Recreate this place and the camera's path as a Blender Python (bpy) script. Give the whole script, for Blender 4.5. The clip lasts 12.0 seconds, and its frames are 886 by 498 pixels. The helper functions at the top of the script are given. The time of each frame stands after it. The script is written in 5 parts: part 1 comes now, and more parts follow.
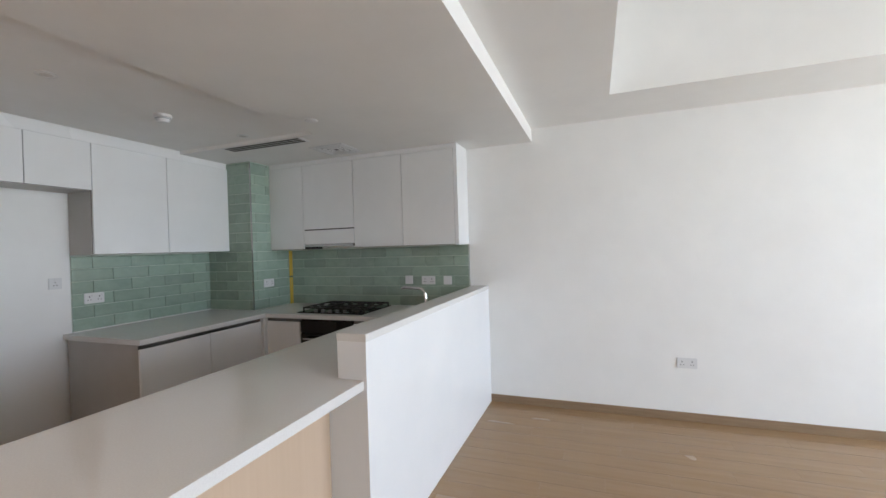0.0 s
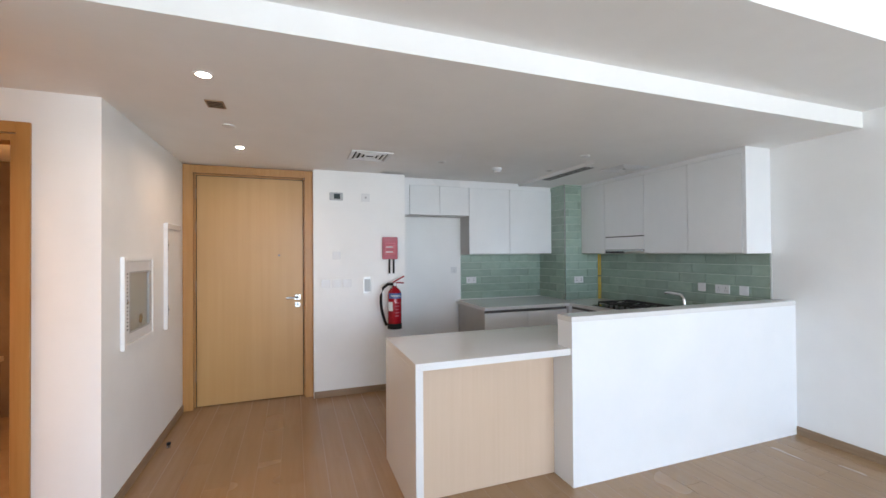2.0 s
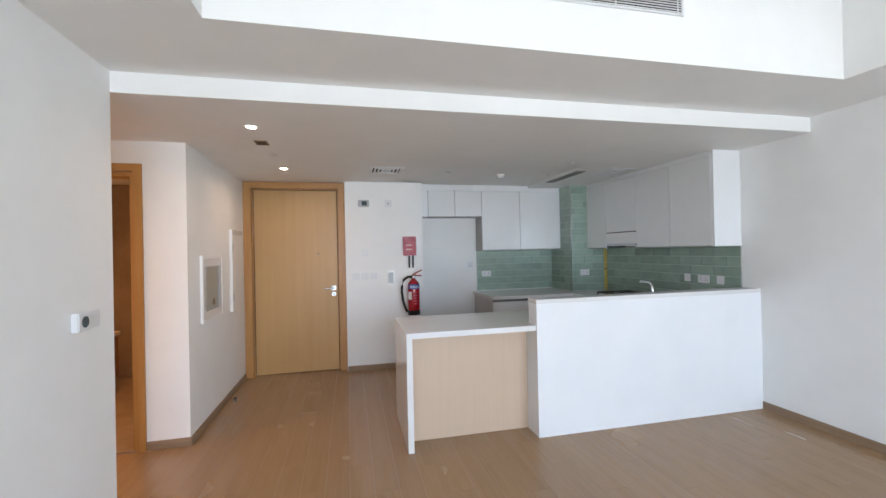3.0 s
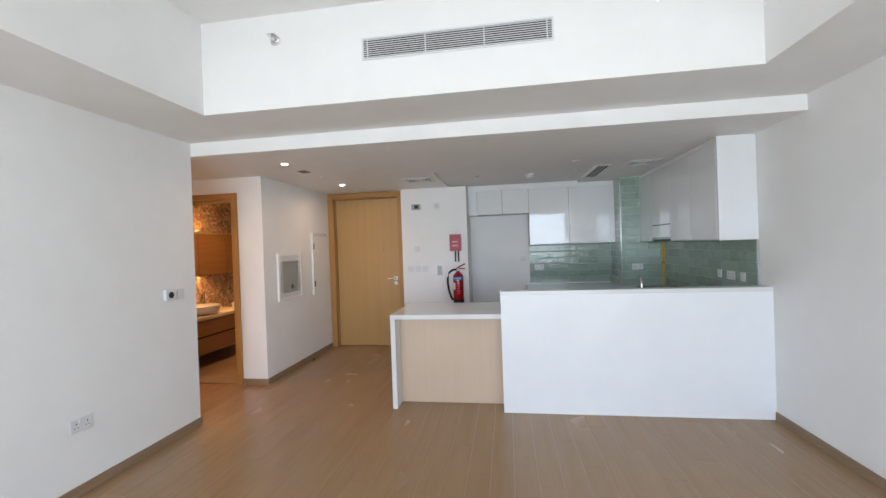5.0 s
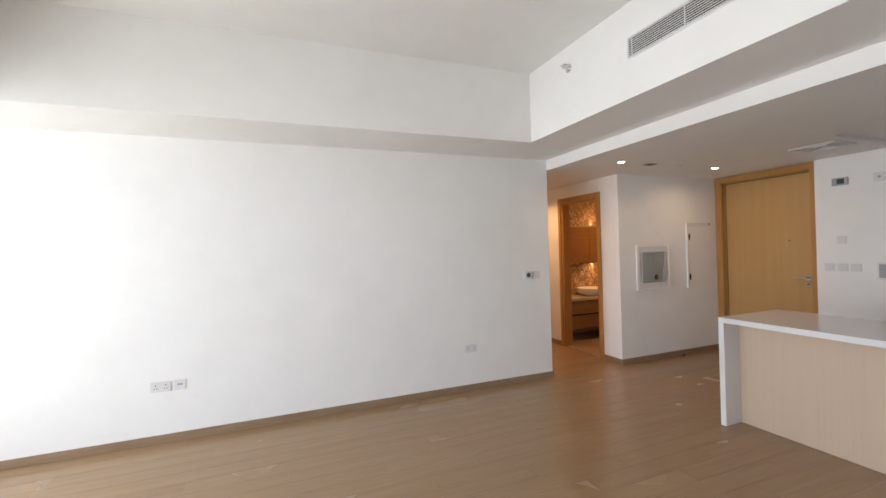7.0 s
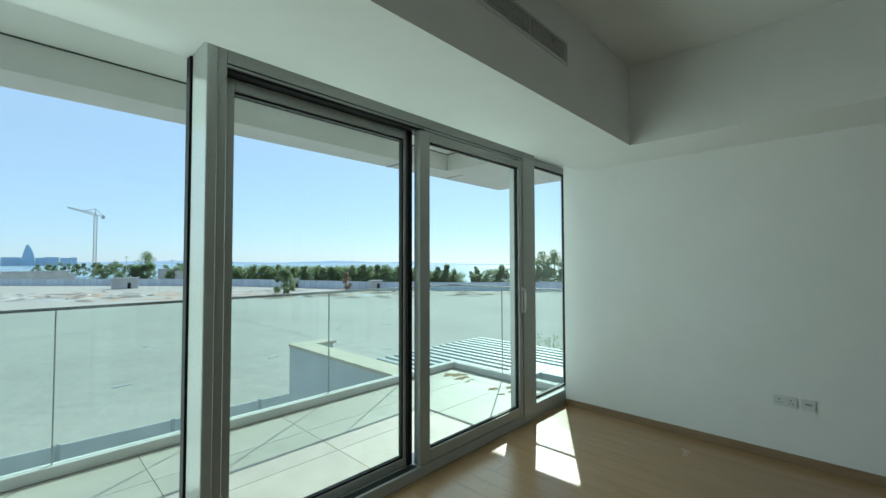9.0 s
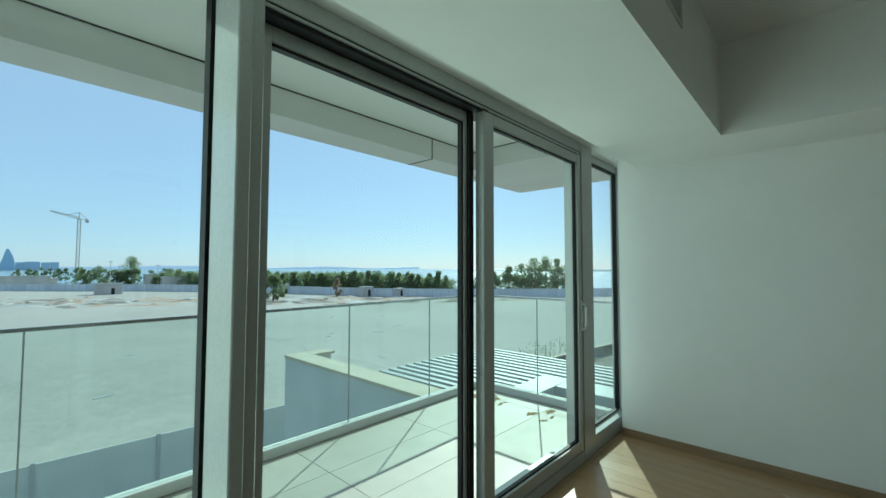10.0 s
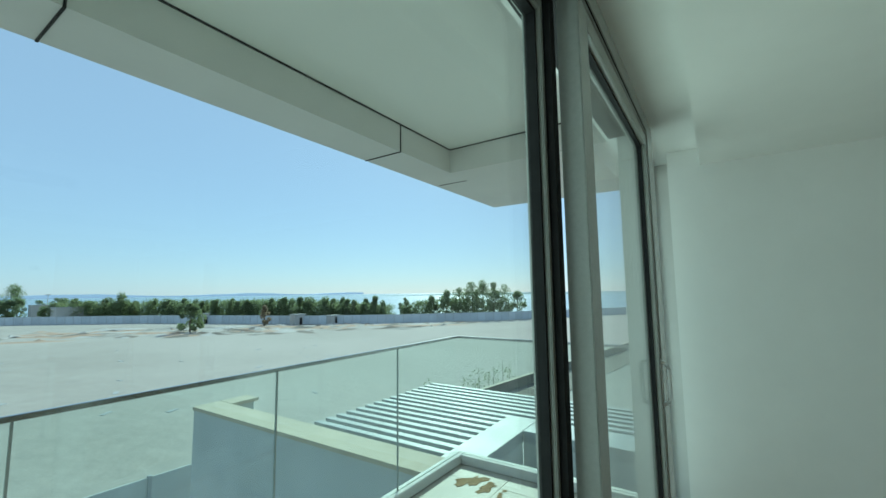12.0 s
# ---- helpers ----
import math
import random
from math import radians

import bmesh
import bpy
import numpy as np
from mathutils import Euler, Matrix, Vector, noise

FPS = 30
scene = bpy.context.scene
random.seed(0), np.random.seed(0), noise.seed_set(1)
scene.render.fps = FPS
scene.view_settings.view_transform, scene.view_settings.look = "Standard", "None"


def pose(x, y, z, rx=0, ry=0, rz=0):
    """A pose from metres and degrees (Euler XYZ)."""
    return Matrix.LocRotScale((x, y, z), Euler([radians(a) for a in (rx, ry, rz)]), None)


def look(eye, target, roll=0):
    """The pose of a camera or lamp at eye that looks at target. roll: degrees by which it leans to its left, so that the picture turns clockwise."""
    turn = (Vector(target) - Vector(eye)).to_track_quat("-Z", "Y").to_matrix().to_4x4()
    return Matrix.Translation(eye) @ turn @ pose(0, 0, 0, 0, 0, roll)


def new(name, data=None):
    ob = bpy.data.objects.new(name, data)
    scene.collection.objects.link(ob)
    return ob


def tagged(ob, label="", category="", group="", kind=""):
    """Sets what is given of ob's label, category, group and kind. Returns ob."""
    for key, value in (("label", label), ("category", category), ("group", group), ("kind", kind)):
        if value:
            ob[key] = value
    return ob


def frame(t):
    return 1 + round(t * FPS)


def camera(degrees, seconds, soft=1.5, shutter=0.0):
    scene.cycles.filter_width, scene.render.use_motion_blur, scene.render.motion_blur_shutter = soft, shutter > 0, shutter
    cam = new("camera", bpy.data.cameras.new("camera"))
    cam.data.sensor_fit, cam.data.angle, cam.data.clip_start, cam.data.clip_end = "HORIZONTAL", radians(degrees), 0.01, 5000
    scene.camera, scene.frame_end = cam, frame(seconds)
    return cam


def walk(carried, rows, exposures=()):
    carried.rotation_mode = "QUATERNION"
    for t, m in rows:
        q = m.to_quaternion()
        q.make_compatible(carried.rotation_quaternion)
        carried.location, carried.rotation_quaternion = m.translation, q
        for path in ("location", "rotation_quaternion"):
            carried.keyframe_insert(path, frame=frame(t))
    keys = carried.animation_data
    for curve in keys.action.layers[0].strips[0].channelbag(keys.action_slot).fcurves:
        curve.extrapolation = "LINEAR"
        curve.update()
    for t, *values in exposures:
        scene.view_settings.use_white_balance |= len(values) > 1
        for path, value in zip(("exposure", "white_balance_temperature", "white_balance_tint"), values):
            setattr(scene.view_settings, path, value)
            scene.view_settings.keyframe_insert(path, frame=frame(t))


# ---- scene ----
cam = camera(94.3, 12.0)
PATH = [
    (0, (1.13, -0.525, 1.486), (3.005, 0.171, 1.478), -1.8),
    (0.5, (1.045, -0.735, 1.511), (2.438, 0.701, 1.529), -1.3),
    (1, (0.962, -0.997, 1.523), (1.95, 0.741, 1.551), -0.7),
    (1.5, (1.003, -1.377, 1.522), (1.794, 0.46, 1.548), -0.5),
    (2, (1.027, -1.783, 1.53), (1.709, 0.097, 1.55), -0.4),
    (2.5, (1.151, -2.198, 1.514), (1.7, -0.275, 1.532), -0.8),
    (3, (1.267, -2.606, 1.518), (1.712, -0.657, 1.527), -1.2),
    (5, (2.797, -3.336, 1.541), (2.491, -1.36, 1.528), -2.0),
    (5.5, (3.27, -3.212, 1.551), (2.675, -1.303, 1.539), -2.1),
    (6, (3.708, -3.076, 1.558), (2.714, -1.34, 1.55), -2.0),
    (6.5, (3.924, -2.927, 1.544), (2.466, -1.559, 1.538), -1.9),
    (6.9, (4.022, -2.918, 1.539), (2.222, -2.044, 1.551), -2.3),
    (7, (4.045, -2.93, 1.539), (2.184, -2.198, 1.54), -1.7),
    (7.2, (4.083, -2.976, 1.537), (2.126, -2.562, 1.551), -2.0),
    (7.5, (4.139, -3.069, 1.536), (2.141, -3.167, 1.557), -2.0),
    (7.7, (4.152, -3.101, 1.547), (2.197, -3.525, 1.57), -1.8),
    (9.3, (4.242, -3.754, 1.575), (2.826, -5.164, 1.642), 0.0),
    (9.5, (4.213, -3.9, 1.58), (2.785, -5.298, 1.652), 0.0),
    (10, (4.15, -4.307, 1.595), (2.677, -5.657, 1.689), 0.1),
    (10.5, (4.009, -4.692, 1.624), (2.492, -5.989, 1.751), -0.3),
    (11, (3.798, -5.044, 1.659), (2.245, -6.292, 1.822), -0.8),
    (11.5, (3.568, -5.354, 1.69), (1.977, -6.55, 1.888), -1.0),
    (12, (3.311, -5.512, 1.689), (1.655, -6.613, 1.899), -0.7),
]
LIGHT = [(0, 2.54, 6050, 16), (0.5, 2.82, 5950, 15), (1, 2.86, 5880, 15), (2, 2.72, 5800, 15), (3, 2.52, 5800, 15), (5, 2.36, 5900, 15), (6.5, 2.21, 6000, 16), (7.0, 2.16, 6250, 18), (7.2, 1.97, 6350, 19), (7.5, 1.58, 6480, 18), (7.7, 0.96, 6600, 17), (8.6, 0.41, 6000, 0), (9.3, 0.04, 5700, -17), (10.5, -0.03, 5640, -19), (11.5, 0.16, 5620, -19), (12, -0.12, 5600, -20)]
walk(cam, [(t, look(eye, target, roll)) for t, eye, target, roll in PATH], LIGHT)

# ---- world, sun and large lights ----
SUN_DIR = Vector((-0.703, -0.420, 0.574)).normalized()
world = bpy.data.worlds.new("sky")
scene.world = world
world.use_nodes = True
_n = world.node_tree
_bg = _n.nodes["Background"]
_sky = _n.nodes.new("ShaderNodeTexSky")
_sky.sky_type = "NISHITA"
_sky.sun_disc = False
_sky.sun_elevation = radians(35)
_sky.sun_rotation = radians(239.1)
_sky.air_density = 1.0
_sky.dust_density = 0.25
_sky.ozone_density = 3.0
_haze = _n.nodes.new("ShaderNodeMixRGB")
_haze.inputs[0].default_value = 0.62
_haze.inputs[2].default_value = (5.7, 6.3, 9.1, 1)
_n.links.new(_sky.outputs[0], _haze.inputs[1])
_n.links.new(_haze.outputs[0], _bg.inputs[0])
_bg.inputs[1].default_value = 0.12

_sun = bpy.data.lights.new("sun", "SUN")
_sun.energy = 5.0
_sun.angle = radians(0.55)
_sun.color = (1.0, 0.95, 0.87)
sun = new("sun", _sun)
sun.matrix_world = Matrix.Translation((0, 0, 30)) @ SUN_DIR.to_track_quat("Z", "Y").to_matrix().to_4x4()


def area(name, m, sx, sy, power, color, spread=180):
    l = bpy.data.lights.new(name, "AREA")
    l.shape, l.size, l.size_y, l.energy, l.color = "RECTANGLE", sx, sy, power, color
    l.spread = radians(spread)
    o = new(name, l)
    o.matrix_world = m
    return o


# area lamp added in the window opening to boost the sky's light
area("window_fill", look((2.5, -6.16, 1.45), (2.5, 0, 1.25)), 4.8, 2.3, 36, (0.96, 1.0, 0.93))
# the two lit downlights of the hall
for _x, _y in ((0.605, 0.54), (0.605, 2.02)):
    area("downlight_glow", look((_x, _y, 2.405), (_x, _y, 0)), 0.16, 0.16, 0.7, (1.0, 0.66, 0.38), 165)
# the bathroom's mirror strips, and two unseen ceiling lamps added for the warm glow
area("bathroom_fill", look((-0.95, 2.1, 2.40), (-0.95, 2.1, 0)), 0.08, 0.08, 2.6, (1.0, 0.48, 0.16), 150)
area("mirror_strip_top", look((-1.73, 2.2, 1.90), (-1.79, 2.2, 2.4)), 0.03, 1.3, 1.0, (1.0, 0.47, 0.14))
area("mirror_strip_bottom", look((-1.73, 2.2, 1.20), (-1.79, 2.2, 0.7)), 0.03, 1.3, 1.0, (1.0, 0.47, 0.14))
area("corridor_fill", look((-1.3, 0.55, 2.40), (-1.3, 0.55, 0)), 0.07, 0.07, 2.1, (1.0, 0.52, 0.2), 140)


# ---- materials ----
def lin(r, g, b):
    return tuple(((v / 255) / 12.92 if v / 255 < 0.04 else ((v / 255 + 0.055) / 1.055) ** 2.4) for v in (r, g, b)) + (1.0,)


def surface(name, a, b, rough=0.5, metal=0.0, scale=(3, 3, 3), detail=4, bump=0.0, bump_scale=60.0, coat=0.0,
            vary=0.0, island=0.0, dist=0.002, blotch=0.0, rough_var=0.1, spec=0.5):
    """Two tones mixed by noise, a coarse blotch, fine relief, gloss that varies, and a per-object change of value."""
    m = bpy.data.materials.new(name)
    m.use_nodes = True
    t = m.node_tree
    N, L = t.nodes.new, t.links.new
    p = t.nodes["Principled BSDF"]
    p.inputs["Metallic"].default_value = metal
    p.inputs["Coat Weight"].default_value = coat
    p.inputs["Coat Roughness"].default_value = 0.06
    p.inputs["Specular IOR Level"].default_value = spec
    tc = N("ShaderNodeTexCoord")
    src = tc.outputs["Object"]
    info = N("ShaderNodeObjectInfo")
    if vary:
        mul = N("ShaderNodeVectorMath"); mul.operation = "SCALE"
        comb = N("ShaderNodeCombineXYZ")
        for i in range(3):
            L(info.outputs["Random"], comb.inputs[i])
        L(comb.outputs[0], mul.inputs[0]); mul.inputs["Scale"].default_value = 37.0
        add = N("ShaderNodeVectorMath")
        L(src, add.inputs[0]); L(mul.outputs[0], add.inputs[1])
        src = add.outputs[0]
    mp = N("ShaderNodeMapping"); mp.inputs["Scale"].default_value = scale
    L(src, mp.inputs[0])
    n1 = N("ShaderNodeTexNoise"); n1.inputs["Scale"].default_value = 1.0; n1.inputs["Detail"].default_value = detail
    n1.inputs["Roughness"].default_value = 0.62
    L(mp.outputs[0], n1.inputs["Vector"])
    ramp = N("ShaderNodeValToRGB")
    ramp.color_ramp.elements[0].position, ramp.color_ramp.elements[1].position = 0.32, 0.68
    ramp.color_ramp.elements[0].color, ramp.color_ramp.elements[1].color = a, b
    L(n1.outputs["Fac"], ramp.inputs[0])
    col = ramp.outputs[0]
    n2 = N("ShaderNodeTexNoise"); n2.inputs["Scale"].default_value = 0.9; n2.inputs["Detail"].default_value = 3
    L(src, n2.inputs["Vector"])
    if blotch or vary or island:
        hsv = N("ShaderNodeHueSaturation")
        mr = N("ShaderNodeMapRange")
        L(n2.outputs["Fac"], mr.inputs[0])
        mr.inputs[1].default_value, mr.inputs[2].default_value = 0.3, 0.7
        mr.inputs[3].default_value, mr.inputs[4].default_value = 1 - blotch, 1 + blotch
        val = mr.outputs[0]
        if vary:
            mv = N("ShaderNodeMapRange")
            L(info.outputs["Random"], mv.inputs[0])
            mv.inputs[3].default_value, mv.inputs[4].default_value = 1 - vary, 1 + vary
            mm = N("ShaderNodeMath"); mm.operation = "MULTIPLY"
            L(val, mm.inputs[0]); L(mv.outputs[0], mm.inputs[1])
            val = mm.outputs[0]
        if island:
            ge = N("ShaderNodeNewGeometry")
            mv = N("ShaderNodeMapRange")
            L(ge.outputs["Random Per Island"], mv.inputs[0])
            mv.inputs[3].default_value, mv.inputs[4].default_value = 1 - island, 1 + island
            mm = N("ShaderNodeMath"); mm.operation = "MULTIPLY"
            L(val, mm.inputs[0]); L(mv.outputs[0], mm.inputs[1])
            val = mm.outputs[0]
        L(val, hsv.inputs["Value"]); L(col, hsv.inputs["Color"])
        col = hsv.outputs[0]
    L(col, p.inputs["Base Color"])
    rr = N("ShaderNodeMapRange")
    L(n2.outputs["Fac"], rr.inputs[0])
    rr.inputs[1].default_value, rr.inputs[2].default_value = 0.3, 0.7
    rr.inputs[3].default_value, rr.inputs[4].default_value = rough * (1 - rough_var), rough * (1 + rough_var)
    L(rr.outputs[0], p.inputs["Roughness"])
    if bump:
        n3 = N("ShaderNodeTexNoise"); n3.inputs["Scale"].default_value = bump_scale; n3.inputs["Detail"].default_value = 4
        L(src, n3.inputs["Vector"])
        bm_ = N("ShaderNodeBump"); bm_.inputs["Strength"].default_value = bump; bm_.inputs["Distance"].default_value = dist
        L(n3.outputs["Fac"], bm_.inputs["Height"])
        L(bm_.outputs[0], p.inputs["Normal"])
    return m


def glass_pane(name, tint, gloss=1.0):
    m = bpy.data.materials.new(name)
    m.use_nodes = True
    t = m.node_tree
    N, L = t.nodes.new, t.links.new
    t.nodes.remove(t.nodes["Principled BSDF"])
    tr = N("ShaderNodeBsdfTransparent"); tr.inputs[0].default_value = tint
    gl = N("ShaderNodeBsdfGlossy"); gl.inputs["Roughness"].default_value = 0.0
    fr = N("ShaderNodeLayerWeight"); fr.inputs[0].default_value = 0.5
    pw = N("ShaderNodeMath"); pw.operation = "POWER"; pw.inputs[1].default_value = 5.0
    L(fr.outputs["Facing"], pw.inputs[0])
    mu = N("ShaderNodeMath"); mu.operation = "MULTIPLY_ADD"; mu.inputs[1].default_value = 0.95 * gloss; mu.inputs[2].default_value = 0.035 * gloss
    L(pw.outputs[0], mu.inputs[0])
    mx = N("ShaderNodeMixShader")
    L(mu.outputs[0], mx.inputs[0]); L(tr.outputs[0], mx.inputs[1]); L(gl.outputs[0], mx.inputs[2])
    L(mx.outputs[0], t.nodes["Material Output"].inputs[0])
    return m


def glow(name, color, strength):
    m = bpy.data.materials.new(name)
    m.use_nodes = True
    p = m.node_tree.nodes["Principled BSDF"]
    p.inputs["Base Color"].default_value = color
    p.inputs["Emission Color"].default_value = color
    p.inputs["Emission Strength"].default_value = strength
    return m


M_WALL = surface("wall_paint", (0.84, 0.838, 0.825, 1), (0.87, 0.868, 0.855, 1), 0.62, bump=0.12, bump_scale=140, blotch=0.012, dist=0.001)
M_CEIL = surface("ceiling_paint", (0.83, 0.825, 0.81, 1), (0.86, 0.855, 0.84, 1), 0.7, bump=0.1, bump_scale=120, blotch=0.012, dist=0.001)
M_PLANK = surface("oak_look_porcelain", (0.3, 0.189, 0.098, 1), (0.335, 0.218, 0.12, 1), 0.25, scale=(22, 1.2, 6), detail=6, bump=0.16,
                  bump_scale=70, vary=0.012, blotch=0.025, dist=0.0005, rough_var=0.1)
M_GROUT = surface("floor_grout", (0.26, 0.165, 0.088, 1), (0.33, 0.22, 0.13, 1), 0.4, scale=(30, 30, 30))
M_SKIRT = surface("skirting_tile", (0.245, 0.163, 0.096, 1), (0.31, 0.215, 0.135, 1), 0.4, scale=(3, 3, 30), detail=5, blotch=0.05)
M_OAK = surface("oak_veneer", (0.465, 0.272, 0.092, 1), (0.5, 0.3, 0.11, 1), 0.36, scale=(16, 16, 0.55), detail=6, bump=0.1,
                bump_scale=90, blotch=0.05, dist=0.0006)
M_OAKP = surface("oak_laminate_pale", (0.585, 0.44, 0.315, 1), (0.61, 0.465, 0.337, 1), 0.45, scale=(45, 45, 1.1), detail=7, bump=0.08,
                 bump_scale=90, blotch=0.03, dist=0.0005)
M_OAKF = surface("oak_frame", (0.39, 0.19, 0.05, 1), (0.45, 0.235, 0.07, 1), 0.4, scale=(30, 30, 1.4), detail=7, bump=0.1, bump_scale=80,
                 blotch=0.04, dist=0.0006)
M_QUARTZ = surface("white_quartz", (0.70, 0.69, 0.675, 1), (0.75, 0.745, 0.73, 1), 0.13, scale=(160, 160, 160), detail=3, blotch=0.02)
M_WHITE = surface("white_panel", (0.79, 0.80, 0.81, 1), (0.82, 0.825, 0.83, 1), 0.3, blotch=0.01)
M_GLOSS = surface("white_lacquer", (0.79, 0.80, 0.805, 1), (0.82, 0.83, 0.835, 1), 0.045, coat=0.5, blotch=0.008, bump=0.02, bump_scale=3, dist=0.004)
M_CARC = surface("cabinet_carcass", (0.42, 0.405, 0.385, 1), (0.46, 0.445, 0.425, 1), 0.45, blotch=0.02)
M_TILE = surface("green_glazed_tile", (0.275, 0.37, 0.302, 1), (0.335, 0.43, 0.36, 1), 0.05, scale=(7, 7, 10), detail=4, bump=0.7, bump_scale=11,
                 vary=0.10, blotch=0.05, dist=0.009, coat=0.3)
M_TGROUT = surface("pale_tile_grout", (0.56, 0.63, 0.57, 1), (0.62, 0.69, 0.63, 1), 0.8)
M_BLACK = surface("black_rubber", (0.010, 0.010, 0.011, 1), (0.016, 0.016, 0.017, 1), 0.6, scale=(20, 20, 20), spec=0.2)
M_IRON = surface("cast_iron", (0.012, 0.012, 0.012, 1), (0.028, 0.027, 0.026, 1), 0.55, scale=(40, 40, 40), bump=0.3, bump_scale=220)
M_OVEN = surface("black_glass", (0.008, 0.008, 0.009, 1), (0.012, 0.012, 0.013, 1), 0.06)
M_STEEL = surface("brushed_steel", (0.42, 0.42, 0.42, 1), (0.52, 0.52, 0.51, 1), 0.24, metal=1.0, scale=(4, 4, 120), detail=3)
M_CHROME = surface("chrome", (0.72, 0.72, 0.72, 1), (0.78, 0.78, 0.78, 1), 0.08, metal=1.0)
M_DSTEEL = surface("dark_metal", (0.16, 0.16, 0.16, 1), (0.22, 0.22, 0.22, 1), 0.35, metal=1.0)
M_ALU = surface("white_powder_coat", (0.385, 0.395, 0.38, 1), (0.425, 0.435, 0.42, 1), 0.22, scale=(60, 60, 60), blotch=0.015, bump=0.06, bump_scale=400)
M_PLAST = surface("white_plastic", (0.70, 0.705, 0.71, 1), (0.74, 0.745, 0.75, 1), 0.3)
M_PLASTG = surface("grey_plastic", (0.34, 0.35, 0.36, 1), (0.40, 0.41, 0.42, 1), 0.35)
M_LCD = surface("lcd_screen", (0.03, 0.05, 0.055, 1), (0.045, 0.07, 0.075, 1), 0.12)
M_RED = surface("red_enamel", (0.3, 0.004, 0.012, 1), (0.36, 0.007, 0.018, 1), 0.22, coat=0.4, blotch=0.04)
M_REDP = surface("red_plastic", (0.3, 0.004, 0.022, 1), (0.36, 0.007, 0.03, 1), 0.35, blotch=0.04)
M_LBLUE = surface("blue_label", (0.02, 0.06, 0.24, 1), (0.03, 0.08, 0.30, 1), 0.4)
M_LWHITE = surface("label_white", (0.72, 0.72, 0.72, 1), (0.78, 0.78, 0.78, 1), 0.45)
M_LPINK = surface("pink_label", (0.44, 0.05, 0.075, 1), (0.5, 0.08, 0.1, 1), 0.5)
M_YEL = surface("yellow_gas_pipe", (0.62, 0.42, 0.03, 1), (0.70, 0.50, 0.05, 1), 0.4, blotch=0.04)
# Near-black that paints the shade inside slots, gaps and openings.
M_DARK = surface("recess_shade_black", (0.004, 0.004, 0.004, 1), (0.007, 0.007, 0.007, 1), 0.8)
M_MOSAIC = surface("stone_mosaic", (0.32, 0.21, 0.12, 1), (0.58, 0.44, 0.30, 1), 0.4, scale=(18, 18, 18), island=0.5)
M_MGROUT = surface("mosaic_grout", (0.48, 0.38, 0.27, 1), (0.54, 0.43, 0.31, 1), 0.85)
M_CERAM = surface("white_ceramic", (0.78, 0.775, 0.76, 1), (0.82, 0.815, 0.80, 1), 0.1, coat=0.3)
M_VANITY = surface("vanity_veneer", (0.25, 0.125, 0.045, 1), (0.31, 0.165, 0.065, 1), 0.42, scale=(40, 1.5, 40), detail=6, blotch=0.04)
M_BFLOOR = surface("bathroom_tile", (0.25, 0.18, 0.12, 1), (0.32, 0.24, 0.165, 1), 0.4, scale=(4, 4, 4), blotch=0.05)
M_GLASS = glass_pane("window_glass", (0.94, 0.968, 0.956, 1), 0.9)
M_RGLASS = glass_pane("railing_glass", (0.925, 0.98, 0.957, 1), 0.9)
M_CGLASS = glass_pane("cabinet_glass", (0.88, 0.91, 0.91, 1), 1.0)
M_LAMP = glow("downlight_lens", (1.0, 0.83, 0.6, 1), 14)
M_RENDERW = surface("white_render", (0.69, 0.68, 0.65, 1), (0.74, 0.73, 0.7, 1), 0.75, bump=0.2, bump_scale=50, blotch=0.04)
M_SOFFIT = surface("soffit_paint", (0.85, 0.85, 0.8, 1), (0.88, 0.88, 0.83, 1), 0.7, bump=0.1, bump_scale=60, blotch=0.02)
M_BTILE = surface("balcony_porcelain", (0.5, 0.465, 0.405, 1), (0.56, 0.525, 0.46, 1), 0.58, scale=(5, 5, 5), vary=0.05, blotch=0.06, bump=0.1, bump_scale=90)
M_BGROUT = surface("balcony_grout", (0.33, 0.305, 0.26, 1), (0.38, 0.35, 0.30, 1), 0.85)
M_MUD = surface("dried_mud", (0.23, 0.155, 0.075, 1), (0.33, 0.235, 0.12, 1), 0.9, scale=(20, 20, 20), bump=0.3, bump_scale=40)
M_PARAPET = surface("parapet_render", (0.52, 0.53, 0.51, 1), (0.58, 0.585, 0.565, 1), 0.8, scale=(1, 1, 1), bump=0.2, bump_scale=20, blotch=0.05)
M_COPING = surface("sand_coping", (0.50, 0.44, 0.33, 1), (0.57, 0.505, 0.385, 1), 0.8, scale=(2, 2, 2), blotch=0.06)
M_LOUVRE = surface("white_louvre", (0.37, 0.38, 0.375, 1), (0.43, 0.44, 0.435, 1), 0.5, blotch=0.03)
M_SAND = surface("desert_ground", (0.355, 0.33, 0.285, 1), (0.455, 0.425, 0.375, 1), 0.95, scale=(0.03, 0.03, 0.03), detail=9, bump=0.5, bump_scale=0.8, blotch=0.08, dist=0.2)
M_SPOIL = surface("orange_spoil", (0.38, 0.27, 0.19, 1), (0.50, 0.38, 0.28, 1), 0.95, scale=(0.25, 0.25, 0.25), detail=8, bump=0.5, bump_scale=2, dist=0.2)
# Dark soil; the same tone paints the shaded face of the boundary wall.
M_SOILSHADE = surface("dark_soil_wall_shade", (0.16, 0.14, 0.115, 1), (0.26, 0.23, 0.19, 1), 0.95, scale=(0.5, 0.5, 0.5), detail=7, bump=0.4, bump_scale=3, dist=0.1)
M_SEA = surface("sea_water", (0.20, 0.30, 0.36, 1), (0.26, 0.36, 0.42, 1), 0.25, scale=(0.01, 0.03, 0.01), bump=0.4, bump_scale=0.2, dist=0.4)
